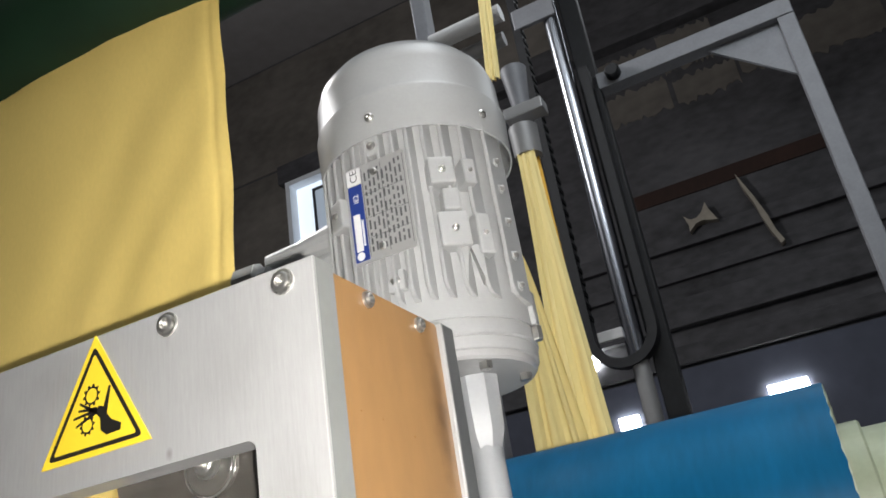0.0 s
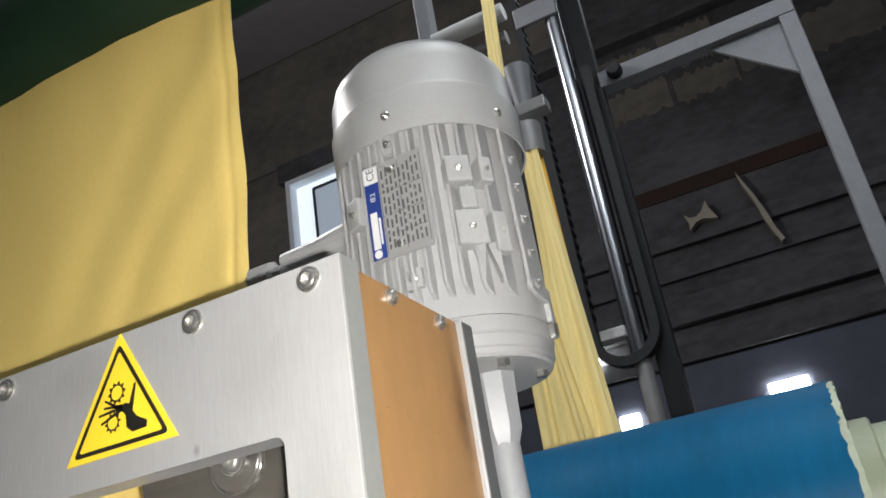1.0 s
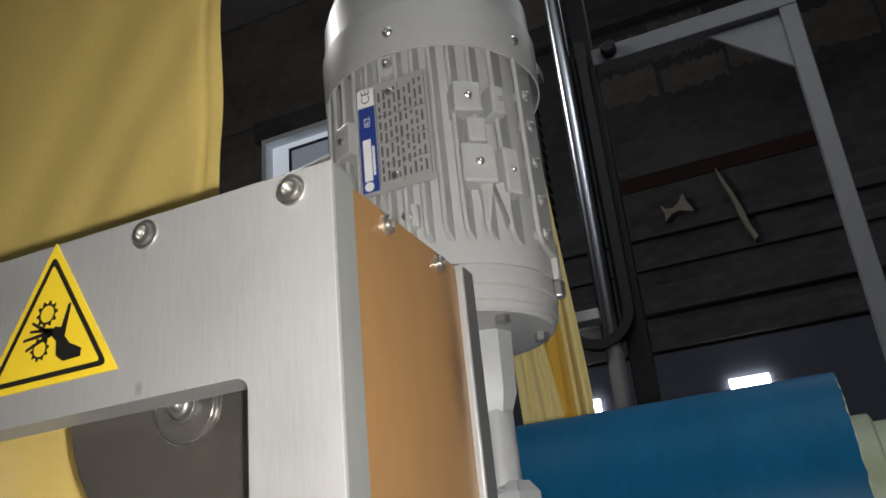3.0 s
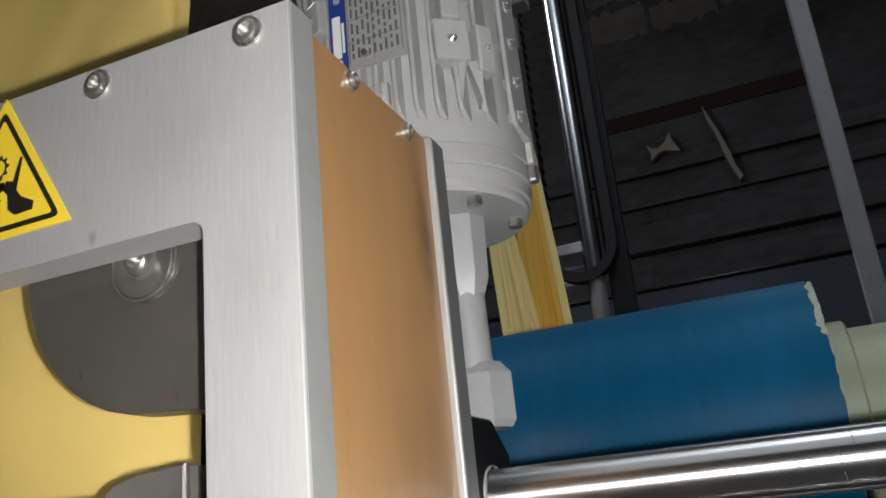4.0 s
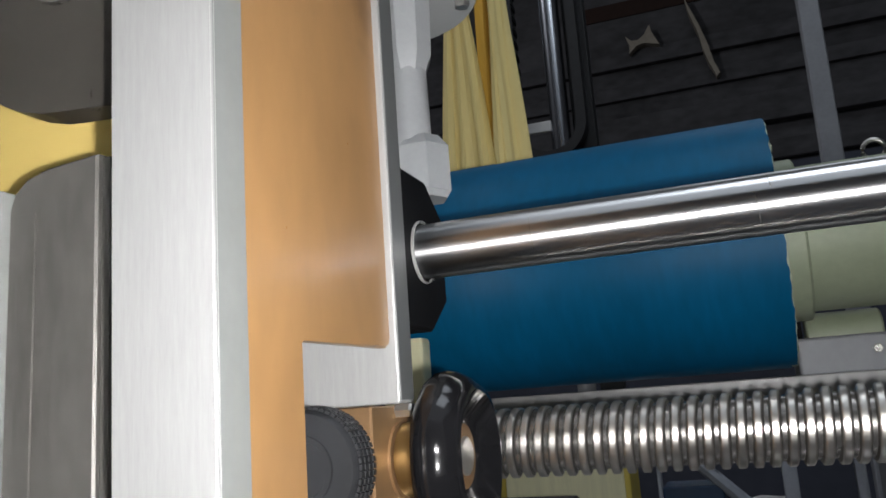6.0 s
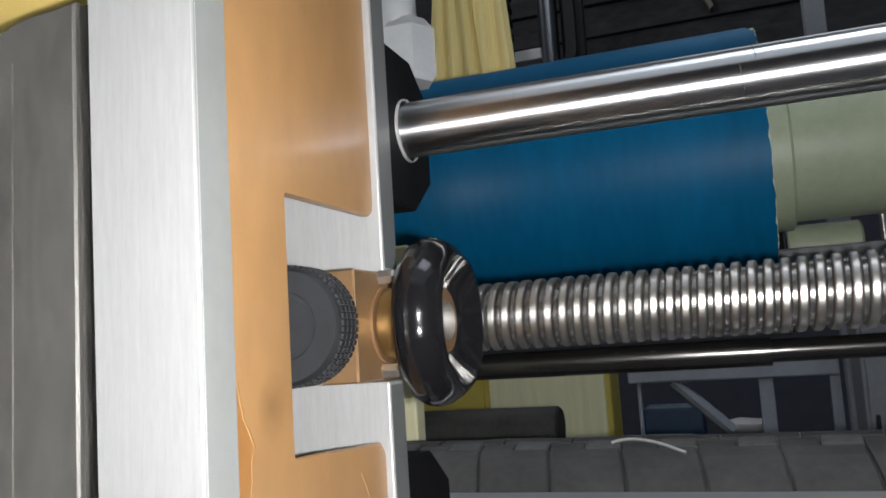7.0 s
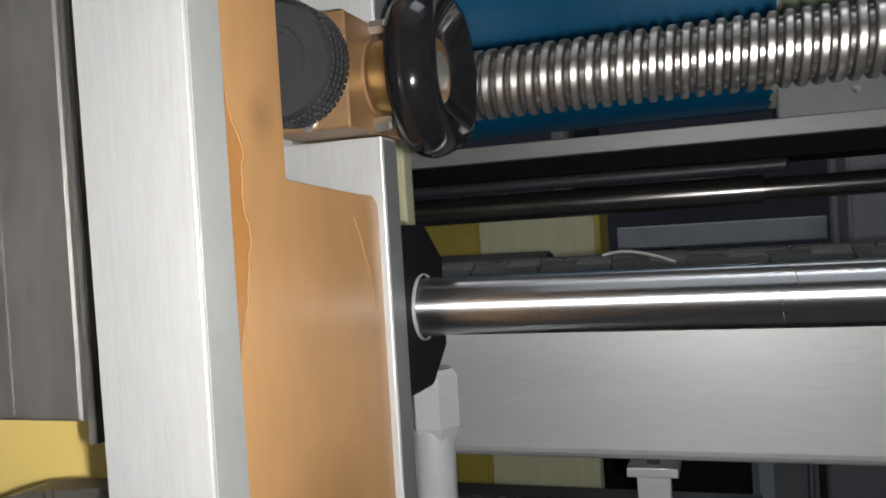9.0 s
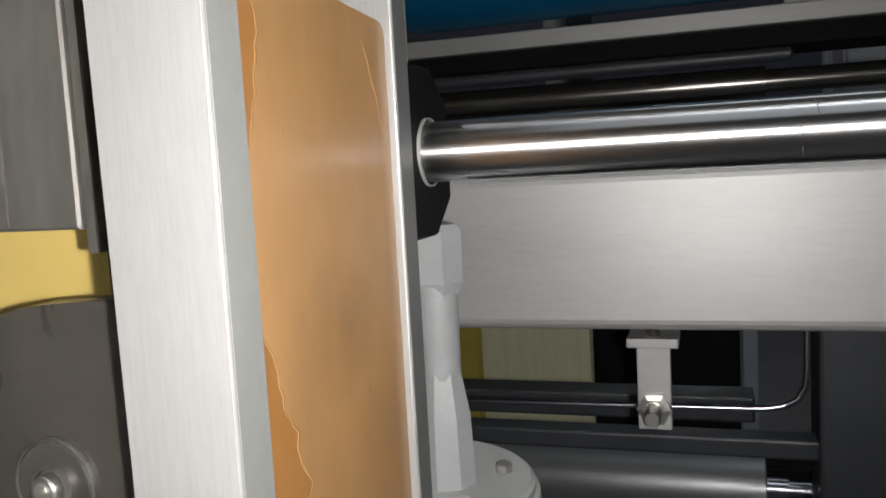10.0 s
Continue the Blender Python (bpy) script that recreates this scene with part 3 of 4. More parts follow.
# ---- gear motors ----
def gear_motor(s, label):
    f = lambda q: MID + s * (q - MID + (0.17 if s < 0 and q > 15 else 0))
    fe = 0.93 if s > 0 else 1.04
    mx, my = -0.53, 3.0
    mo = thing("gear_motor", (-0.2, 3.0, f(14.05)), label, "motor", "gear motors")
    prof = lambda pts: [(f(z), r) for z, r in pts]
    part("stator", spin(prof([(16.0, 0.0), (16.0, 0.885), (18.0, 0.885), (18.0, 0)]), 2, (mx, my), 48), motor_grey, mo, "", 30)
    cowl = part("fan_cowl", spin(prof([(18.35, 0.86), (18.3, 0.97), (17.9, 0.978), (17.9, 0.995), (18.36, 1.01), (18.39, 1.0), (18.42, 0.985), (18.74, 0.975), (18.90, 0.93), (19.04, 0.82), (19.14, 0.62), (19.2, 0.35), (19.22, 0)]), 2, (mx, my), 64), motor_grey, mo, "smooth grey fan cowl", 35)
    part("end_bell", spin(prof([(16.1, 0.90 * fe), (15.98, 0.93 * fe), (15.86, 0.935 * fe), (15.845, 0.915 * fe), (15.83, 0.925 * fe), (15.73, 0.915 * fe), (15.72, 0.89 * fe), (15.67, 0.885 * fe), (15.645, 0.86 * fe), (15.64, 0)]), 2, (mx, my), 64), motor_grey, mo, "grey flange end", 30)
    # cooling fins: parallel ribs that reach from the stator to one round outline
    for k in range(14):
        dx = -0.91 + 0.140 * k
        tip = my - math.sqrt(0.985 ** 2 - dx * dx)
        root = my - math.sqrt(max(0.0, 0.86 ** 2 - dx * dx))
        lo_z, hi_z = f(16.17), f(17.96)
        bm = bmesh.new()
        ring = [(root, lo_z), (tip + 0.10, lo_z + 0.02 * s), (tip + 0.03, lo_z + 0.06 * s), (tip, lo_z + 0.14 * s), (tip, hi_z), (root, hi_z)]
        left = [bm.verts.new((mx + dx - (0.031 if q in (0, 5) else 0.019), y, z)) for q, (y, z) in enumerate(ring)]
        right = [bm.verts.new((mx + dx + (0.031 if q in (0, 5) else 0.019), y, z)) for q, (y, z) in enumerate(ring)]
        bm.faces.new(left)
        bm.faces.new(right)
        for q in range(6):
            bm.faces.new((left[q], left[(q + 1) % 6], right[(q + 1) % 6], right[q]))
        bmesh.ops.bevel(bm, geom=list(bm.edges), offset=0.008, segments=1, affect="EDGES")
        part("cooling_fin", bm, motor_grey, mo)
    # mounting pads with screws, as cast blocks on the front right
    def pad(px, py, z, w, h, deep=0.2, screw=0.035):
        out = Vector((px - mx, py - my, 0))
        ang = math.atan2(out.y, out.x)
        bm = box(-deep, 0, -w / 2, w / 2, -h / 2, h / 2, 0.02)
        bm.transform(Matrix.Translation((px, py, f(z))) @ Matrix.Rotation(ang, 4, "Z"))
        part("mounting_pad", bm, motor_grey, mo)
        if screw:
            bm = spin([(0, screw), (0.02, screw), (0.03, screw * 0.6), (0.03, screw * 0.4), (0.01, screw * 0.4), (0.01, 0)], 0, (0, 0), 14)
            bm.transform(Matrix.Translation((px, py, f(z))) @ Matrix.Rotation(ang, 4, "Z"))
            part("pad_screw", bm, bolt_zinc, mo)

    pad(0.10, 2.15, 17.37, 0.24, 0.27)
    pad(0.12, 2.19, 16.78, 0.28, 0.34)
    pad(0.30, 2.33, 17.36, 0.13, 0.26, screw=0.02)
    pad(0.33, 2.36, 16.72, 0.15, 0.40, screw=0.02)
    for dx, lean in ((0.05, 0.10), (0.16, 0.16)):
        bm = bmesh.new()
        a = [bm.verts.new(p) for p in ((0.02 + dx, 2.22 + dx * 0.6, f(16.62)), (0.13 + dx, 2.24 + dx * 0.6, f(16.62)), (0.04 + dx + lean * 0.4, 2.22 + dx * 0.6, f(16.28)))]
        b = [bm.verts.new((v.co.x - 0.1, v.co.y + 0.18, v.co.z)) for v in a]
        bm.faces.new(a)
        bm.faces.new(b)
        for q in range(3):
            bm.faces.new((a[q], a[(q + 1) % 3], b[(q + 1) % 3], b[q]))
        part("casting_rib", bm, motor_grey, mo)
    pad(0.13, 2.20, 17.08, 0.16, 0.22, 0.24, 0)
    pad(-0.52, 2.03, 17.82, 0.17, 0.2, screw=0.045)
    pad(-0.47, 2.06, 16.42, 0.17, 0.2, screw=0.045)
    pad(-1.0, 2.06, 17.25, 0.2, 0.3, screw=0.035)
    for z in (17.6, 17.3, 16.95, 16.6, 16.3):
        pad(0.42, 2.76, z, 0.08, 0.09, 0.12, 0.028)
    for px, py in ((-0.48, 1.995), (0.40, 2.66)):
        out = Vector((px - mx, py - my, 0))
        bm = spin([(0, 0.045), (0.025, 0.045), (0.04, 0.03), (0.04, 0.018), (0.015, 0.018), (0.015, 0)], 0, (0, 0), 16)
        bm.transform(Matrix.Translation((px, py, f(18.1))) @ Matrix.Rotation(math.atan2(out.y, out.x), 4, "Z"))
        part("cowl_screw", bm, bolt_zinc, mo, "", 30)
    # nameplate
    plate = part("nameplate", slab(rounded(-0.80, -0.17, min(f(16.63), f(17.62)), max(f(16.63), f(17.62)), 0.03, 3), 1, 1.975, 1.99), plate_silver, mo, "silver nameplate with a blue band")
    if s > 0:
        part("blue_band", box(-0.79, -0.645, 1.970, 1.974, 16.66, 17.43), plate_blue, plate)
        part("mark_field", box(-0.79, -0.645, 1.970, 1.974, 17.44, 17.60), plate_white, plate)
        part("word_bar", box(-0.765, -0.695, 1.966, 1.9695, 16.76, 17.13), plate_white, plate)
        part("word_bar", box(-0.685, -0.665, 1.966, 1.9695, 16.80, 17.06), plate_white, plate)
        part("brand_mark", spin([(1.966, 0.04), (1.9695, 0.04)], 1, (-0.73, 16.71), 20), plate_white, plate)
        for word, size, x, z, m in (("CE", 0.11, -0.68, 17.46, ink), ("IE2", 0.075, -0.69, 17.24, plate_white)):
            cu = bpy.data.curves.new("lettering", "FONT")
            cu.body, cu.size, cu.extrude = word, size * U, 0.00005
            cu.materials.append(m)
            ob = new("lettering", cu)
            ob.parent = plate
            ob.matrix_basis = Matrix.Translation((Vector((x, 1.966, z)) - ORIGIN[plate.name]) * U) @ pose(0, 0, 0, 90, -90, 0)
        rnd = random.Random(4)
        for col in range(9):
            x = -0.61 + 0.046 * col
            z = 16.72
            while z < 17.52:
                ln = rnd.uniform(0.03, 0.10)
                part("print_bar", box(x, x + 0.019, 1.9715, 1.9735, z, min(z + ln, 17.56)), ink, plate)
                z += ln + rnd.uniform(0.02, 0.05)
        for z in (16.86, 17.06, 17.3):
            part("print_line", box(-0.635, -0.20, 1.9715, 1.9735, z, z + 0.004), ink, plate)
        for x in (-0.635, -0.43, -0.195):
            part("print_line", box(x, x + 0.005, 1.9715, 1.9735, 16.68, 17.58), ink, plate)
        for z in (17.5, 16.74):
            hex_bolt(plate, (-0.5, 1.975, z), 1, -1, 0.035, 0.03, "rivet")
    # gear neck
    nx, ny = (-0.28 if s > 0 else -0.23), 3.0
    fw = 1.0 if s > 0 else 0.83
    part("neck_flange", spin(prof([(15.66, 0.0), (15.66, 0.22), (15.14, 0.2), (14.98, 0.14), (14.98, 0)]), 2, (nx, ny), 8), cast_grey, mo, "", 20)
    part("neck_tube", spin(prof([(15.2, 0.0), (15.2, 0.14), (14.4, 0.15), (14.4, 0)]), 2, (nx, ny), 32), cast_grey, mo, "plain grey neck tube", 30)
    part("neck_foot", spin(prof([(14.47, 0.14), (14.38, 0.215 * fw), (14.03, 0.215 * fw), (13.98, 0.18 * fw), (13.98, 0)]), 2, (-0.21, ny), 6), cast_grey, mo, "six-sided grey neck foot", 20)
    for ang in (-38, -95, 20, 80, 150):
        bx, by = mx + 0.70 * math.cos(radians(ang)), my + 0.70 * math.sin(radians(ang))
        hex_bolt(mo, (bx, by, f(15.645)), 2, -s, 0.06, 0.07)
    pad(0.40, 3.08, 16.17, 0.13, 0.34, 0.25, 0)
    hex_bolt(mo, (0.37, 3.08, f(15.99)), 2, -s, 0.05, 0.13)
    part("foot_mount", box(-0.62, -0.36, 1.935, 2.95, min(f(14.15), f(14.45)), max(f(14.15), f(14.45)), 0.03), cast_grey, mo)
    # terminal box on the far left of the motor
    tb = part("terminal_box", box(-2.3, -1.3, 2.5, 3.5, min(f(16.4), f(17.2)), max(f(16.4), f(17.2)), 0.08), motor_grey, mo, "grey terminal box")
    part("cable_gland", spin([(-2.2, 0.1), (-2.3, 0.1), (-2.32, 0.17), (-2.58, 0.17), (-2.62, 0.13), (-2.62, 0.0)], 0, (2.6, f(17.22)), 8), motor_grey, tb)
    part("cable_gland", spin([(-1.3, 0.2), (-1.9, 0.12), (-2.3, 0.1)], 0, (2.75, f(17.42)), 16), motor_grey, tb)


gear_motor(1, "grey finned electric gear motor with nameplate standing on the machine")
gear_motor(-1, "grey electric gear motor hanging under the machine")


# ---- the blue roller ----
def blue_roller():
    y, z, r = 9.0, 14.32, 1.646
    ro = thing("rubber_roller", (0, y, z), "blue rubber-covered roller with ragged pale lining at its end", "roller")
    seg = 180
    bm = bmesh.new()
    rows = []

    def rag(k):
        deg = (k * 360 / seg - 112) % 360
        base = 0.02 * noise.noise((k * 0.35, 0, 0)) + 0.012 * noise.noise((k * 1.3, 5, 0))
        if deg > 245:
            base -= 0.07 + 0.05 * noise.noise((k * 0.6, 2, 0)) + 0.03 * noise.noise((k * 1.7, 7, 0))
        return base

    for k in range(seg):
        th = 2 * math.pi * k / seg
        c, sn = math.cos(th), math.sin(th)
        rows.append([bm.verts.new((x, y + rr * c, z + rr * sn)) for x, rr in ((-2.42, r - 0.05), (-2.42, r), (-1.2, r), (-1.19, r - 0.006), (0, r), (1.4, r), (2.46 + rag(k), r), (2.45 + rag(k), r - 0.03))])
    for k in range(seg):
        p, q = rows[k], rows[(k + 1) % seg]
        for j in range(7):
            bm.faces.new((p[j], p[j + 1], q[j + 1], q[j]))
    part("rubber_cover", bm, blue, ro, "blue rubber cover", 40)
    bm = bmesh.new()
    rows = []
    for k in range(seg):
        th = 2 * math.pi * k / seg
        c, sn = math.cos(th), math.sin(th)
        e = 2.47 + 0.025 * noise.noise((k * 0.5, 9, 0))
        rows.append([bm.verts.new((x, y + rr * c, z + rr * sn)) for x, rr in ((2.0, r - 0.02), (e, r - 0.02), (e, r - 0.09))])
    for k in range(seg):
        p, q = rows[k], rows[(k + 1) % seg]
        for j in range(2):
            bm.faces.new((p[j], p[j + 1], q[j + 1], q[j]))
    part("lining", bm, foam, ro, "pale green ragged lining", 40)
    part("core", spin([(-2.4, 0), (-2.4, r - 0.06), (2.43, r - 0.06), (2.43, 0)], 0, (y, z), 64), black_iron, ro, "", 30)
    part("hub", spin([(2.4, 1.06), (2.72, 1.06), (2.75, 1.03), (2.75, 0.95), (4.6, 0.95), (4.63, 0.92), (4.63, 0.66), (6.5, 0.66), (6.5, 0)], 0, (y, z), 48), hub_green, ro, "pale green painted hub", 30)
    MOVES.append((ro, [(t * 0.5, pose(*place((0, y, z)), 109 * (t * 0.5 - 6.9), 0, 0)) for t in range(21)]))


blue_roller()


# ---- frame rails, beam and rollers below ----
def lower_machine():
    solid("front_rail", box(-7, 9, 9.17, 9.5, 12.34, 12.58, 0.02), alu, "brushed aluminium cross rail under the blue roller", "rail")
    solid("drip_tray", box(-7, 9, 9.3, 10.6, 12.08, 12.335, 0.01), black_iron, "black tray under the roller", "tray")
    solid("black_tube", spin([(-7, 0), (-7, 0.1), (2.6, 0.1), (2.64, 0.05), (2.64, 0)], 0, (9.6, 12.0), 24), dark_steel, "thin black steel tube", "tube", smooth=30)
    rod = [(-7, 0), (-7, 0.215), (2.33, 0.215), (2.34, 0.165), (9, 0.165), (9, 0)]
    solid("stepped_rod", spin(rod, 0, (10.24, 11.70), 32), black_rod, "dark oiled stepped steel rod", "rod", smooth=30)
    solid("cross_beam", box(-7, 9, 4.7, 5.2, 9.28, 10.66, 0.10, 4), alu, "brushed aluminium cross beam", "beam")
    for x0, x1 in ((-8.3, -7.0), (9.0, 9.4)):
        solid("side_frame", box(x0, x1, 1.9, 12.5, -2.5, 17.5, 0.05), grey_paint, "grey steel machine side frame", "machine frame", group="side frames")
    # segmented drive roller
    y, z, r = 6.25, 10.11, 0.91
    se = thing("segmented_roller", (0, y, z - r), "worn dark grey rubber segmented roller", "roller")
    part("core", spin([(-7, 0), (-7, r - 0.05), (8.8, r - 0.05), (8.8, 0)], 0, (y, z), 48), belt, se, "", 30)

    def segment(x0, x1, a0, a1, lift, slant, m):
        n = max(2, int((a1 - a0) / 9))
        bm = bmesh.new()
        rows = []
        for j in range(n + 1):
            th = radians(a0 + (a1 - a0) * j / n)
            q = slant * math.sin(math.pi * 0.5 * j / n)
            rows.append([bm.verts.new((x + q, y + rr * math.cos(th), z + rr * math.sin(th))) for x, rr in ((x0, r - 0.1), (x0, r + lift - 0.012), (x0 + 0.02, r + lift), (x1 - 0.02, r + lift), (x1, r + lift - 0.012), (x1, r - 0.1))])
        for p, q in zip(rows, rows[1:]):
            for j in range(5):
                bm.faces.new((p[j], p[j + 1], q[j + 1], q[j]))
        bm.faces.new(rows[0])
        bm.faces.new(rows[-1])
        part("rubber_segment", bm, m, se)

    rnd = random.Random(12)
    for band in range(4):
        x = -6.6 + 0.2 * band
        while x < 8.4:
            segment(x + 0.01, x + 0.72, 90 * band + 114, 90 * band + 177, rnd.uniform(-0.012, 0.006), 0.10, belt)
            segment(x + 0.22, x + 0.93, 90 * band + 89, 90 * band + 101, -0.006, 0.0, belt)
            for h in (0, 1):
                segment(x + 0.365 * h + 0.008, x + 0.365 * h + 0.357, 90 * band + 102, 90 * band + 113, 0.004 if h else -0.02, 0.0, belt_pale if h else belt)
            x += 0.73
    solid("dark_roll", spin([(-7, 0), (-7, 0.36), (-1.02, 0.36), (-0.98, 0.32), (-0.98, 0)], 0, (11.2, 10.6), 40), belt, "dark grey rubber roll with a plain end", "roller", smooth=30)
    cable = [(0.64 + 0.70 * q / 14, 5.72 - 0.15 * (q / 14) ** 2, 10.93 + 0.12 * math.sin(math.pi * min(1, 0.2 + 0.8 * q / 14) ** 0.8)) for q in range(15)]
    solid("white_cable", pipe(cable, 0.016, 8), plate_silver, "loose white cable end on the roller", "cable", smooth=60)
    # bracket and bolt under the beam
    br = thing("bolt_bracket", (1.08, 5.0, 8.37), "pale steel bracket with a bolt hanging under the beam", "bracket")
    part("top_plate", box(0.86, 1.30, 4.85, 5.3, 9.10, 9.185, 0.01), alu, br)
    part("tongue", box(0.94, 1.23, 4.9, 4.98, 8.36, 9.10, 0.012), alu, br)
    part("stud", spin([(9.18, 0.06), (9.29, 0.06)], 2, (1.08, 5.02), 12), black_rod, br, "dark hanging stud", 30)
    part("bolt_head", spin([(4.9, 0.15), (4.82, 0.15), (4.81, 0.1)], 1, (1.085, 8.56), 6), bolt_zinc, br)
    part("bolt_shank", spin([(4.82, 0.07), (4.55, 0.07), (4.53, 0.06), (4.53, 0)], 1, (1.085, 8.56), 20), bolt_zinc, br, "", 30)
    tube = [(-7.05, 6.5, 8.02), (1.9, 6.5, 8.10), (2.1, 6.5, 8.11), (2.25, 6.5, 8.14), (2.38, 6.5, 8.21), (2.45, 6.5, 8.34), (2.47, 6.5, 8.5), (2.48, 6.5, 9.19)]
    solid("air_pipe", pipe(tube, 0.035, 10), chrome_upright, "thin bent chrome air pipe", "pipe", smooth=60)
    solid("dark_bar", box(-7, 2.1, 9.6, 10.2, 6.95, 7.32, 0.04), dark_steel, "black steel cross bar", "bar")
    solid("dark_bar", box(-7, 4, 8.2, 8.6, 6.95, 7.2, 0.04), dark_steel, "black steel cross bar", "bar")
    lo = thing("lower_roller", (0, 9.4, 5.48), "dark polished lower roller with thin journal", "roller")
    part("barrel", spin([(-7, 0), (-7, 0.6), (-6.98, 0.62), (2.18, 0.62), (2.2, 0.6), (2.2, 0)], 0, (9.4, 6.1), 48), roll_grey, lo, "", 30)
    part("journal", spin([(2.2, 0.0), (2.2, 0.16), (2.5, 0.16), (2.5, 0.12), (9, 0.12), (9, 0)], 0, (9.4, 6.1), 24), chrome_upright, lo, "bright thin journal", 30)
    # plain black block added to cover the rack below the beam
    solid("black_block", box(-0.75, 2.02, 13.9, 15.2, -2.5, 7.9, 0.08), black_iron, "plain black block behind the cross beam", "housing")
    solid("side_column", box(2.75, 6, 8.0, 9.0, -2.5, 8.7, 0.05), dark_steel, "black machine side frame column", "machine frame")
    solid("machine_foot", box(-8, 10, 10.5, 12, -2.5, 6.0, 0.05), black_iron, "black machine base frame", "machine frame")
    # cream cabinet behind
    cab = thing("cabinet", (-3.2, 20.6, -2.5), "cream panelled cabinet with ochre edges behind the rollers", "cabinet")
    part("body", box(-6.9, -1.45, 20.3, 22, -2.5, 12.0, 0.05), ochre, cab, "ochre frame")
    for x0, x1 in ((-6.85, -5.0), (-4.85, -1.6)):
        part("panel", box(x0, x1, 20.2, 20.3, -2.4, 11.93, 0.03), cream if x0 > -5 else ochre, cab)
    solid("cream_post", box(-2.61, -2.04, 7.4, 7.7, -2.5, 13.4, 0.03), cream, "cream painted upright bar behind the steel unit", "post")
    bb = thing("bearing_block", (3.1, 9.8, 12.55), "grey bearing block with pale green saddle under the roller hub", "bearing block")
    part("base", box(2.5, 4.2, 9.2, 10.5, 12.551, 13.05, 0.04), grey_paint, bb, "worn grey base")
    part("saddle", spin([(2.66, 0), (2.66, 0.27), (2.69, 0.3), (3.57, 0.3), (3.6, 0.27), (3.6, 0)], 0, (9.72, 13.1), 32), hub_green, bb, "pale green saddle", 30)
    part("clamp", box(2.5, 2.6, 9.25, 9.6, 13.05, 13.4, 0.02), black_iron, bb, "small black clamp")
    eye = [(3.98 + 0.15 * math.cos(radians(a)), 10.35, 15.71 + 0.15 * math.sin(radians(a))) for a in range(-90, 271, 20)]
    part("eye_ring", pipe(eye, 0.035, 10), bolt_zinc, bb, "bright lifting eye ring", 60)
    part("eye_stem", spin([(13.0, 0.05), (15.54, 0.05), (15.55, 0.08), (15.6, 0.06), (15.6, 0)], 2, (3.98, 10.35), 16), bolt_zinc, bb, "", 30)
    hex_bolt(bb, (3.45, 9.2, 12.85), 1, -1, 0.06, 0.05)


lower_machine()


def far_floor():
    ra = thing("steel_rack", (1, 25, -2.5), "grey steel rack with bars behind the machine", "rack")
    part("top_bar", box(-1.45, 4.6, 24, 24.5, 10.55, 11.25, 0.05), pale_paint, ra)
    for x, w in ((-1.2, 0.12), (2.36, 0.42), (4.3, 0.3)):
        part("upright", box(x, x + w, 24.1, 24.5, -2.5, 10.549, 0.03), pale_paint, ra)
    part("brace", pipe([(-0.1, 24.3, 10.55), (1.5, 24.3, 9.0)], 0.2, 8), pale_paint, ra)
    part("shelf", box(-1.2, 4.4, 24, 27, 8.2, 8.5, 0.05), black_iron, ra)
    solid("crate", box(-1.1, 0.7, 24.2, 26, 8.51, 9.75, 0.06), crate_blue, "dark blue plastic crate on the rack shelf", "crate")
    solid("sack", spin([(1.2, 0), (1.25, 0.3), (1.7, 0.42), (2.4, 0.36), (2.6, 0)], 0, (25, 8.95), 14, lambda th: 1 + 0.2 * math.sin(3 * th)), plate_white, "pale crumpled sack on the rack shelf", "sack", smooth=50)
    for x0, x1 in ((4.9, 6.6), (6.75, 8.6)):
        ca = thing("control_cabinet", (x0, 22, -2.5), "grey steel control cabinet", "cabinet", "control cabinets")
        part("body", box(x0, x1, 22, 24, -2.5, 13.5, 0.06), grey_paint, ca)
        part("door", box(x0 + 0.1, x1 - 0.1, 21.9, 21.995, -2.0, 13.3, 0.03), grey_paint, ca)
        part("handle", box(x0 + 0.2, x0 + 0.3, 21.75, 21.9, 8.5, 9.6, 0.03), black_matt, ca)


far_floor()


# ---- fabric ----
def cloth_sheet(fn, nu, nv):
    bm = bmesh.new()
    grid = [[bm.verts.new(fn(u / nu, v / nv)) for v in range(nv + 1)] for u in range(nu + 1)]
    for u in range(nu):
        for v in range(nv):
            bm.faces.new((grid[u][v], grid[u + 1][v], grid[u + 1][v + 1], grid[u][v + 1]))
    return bm


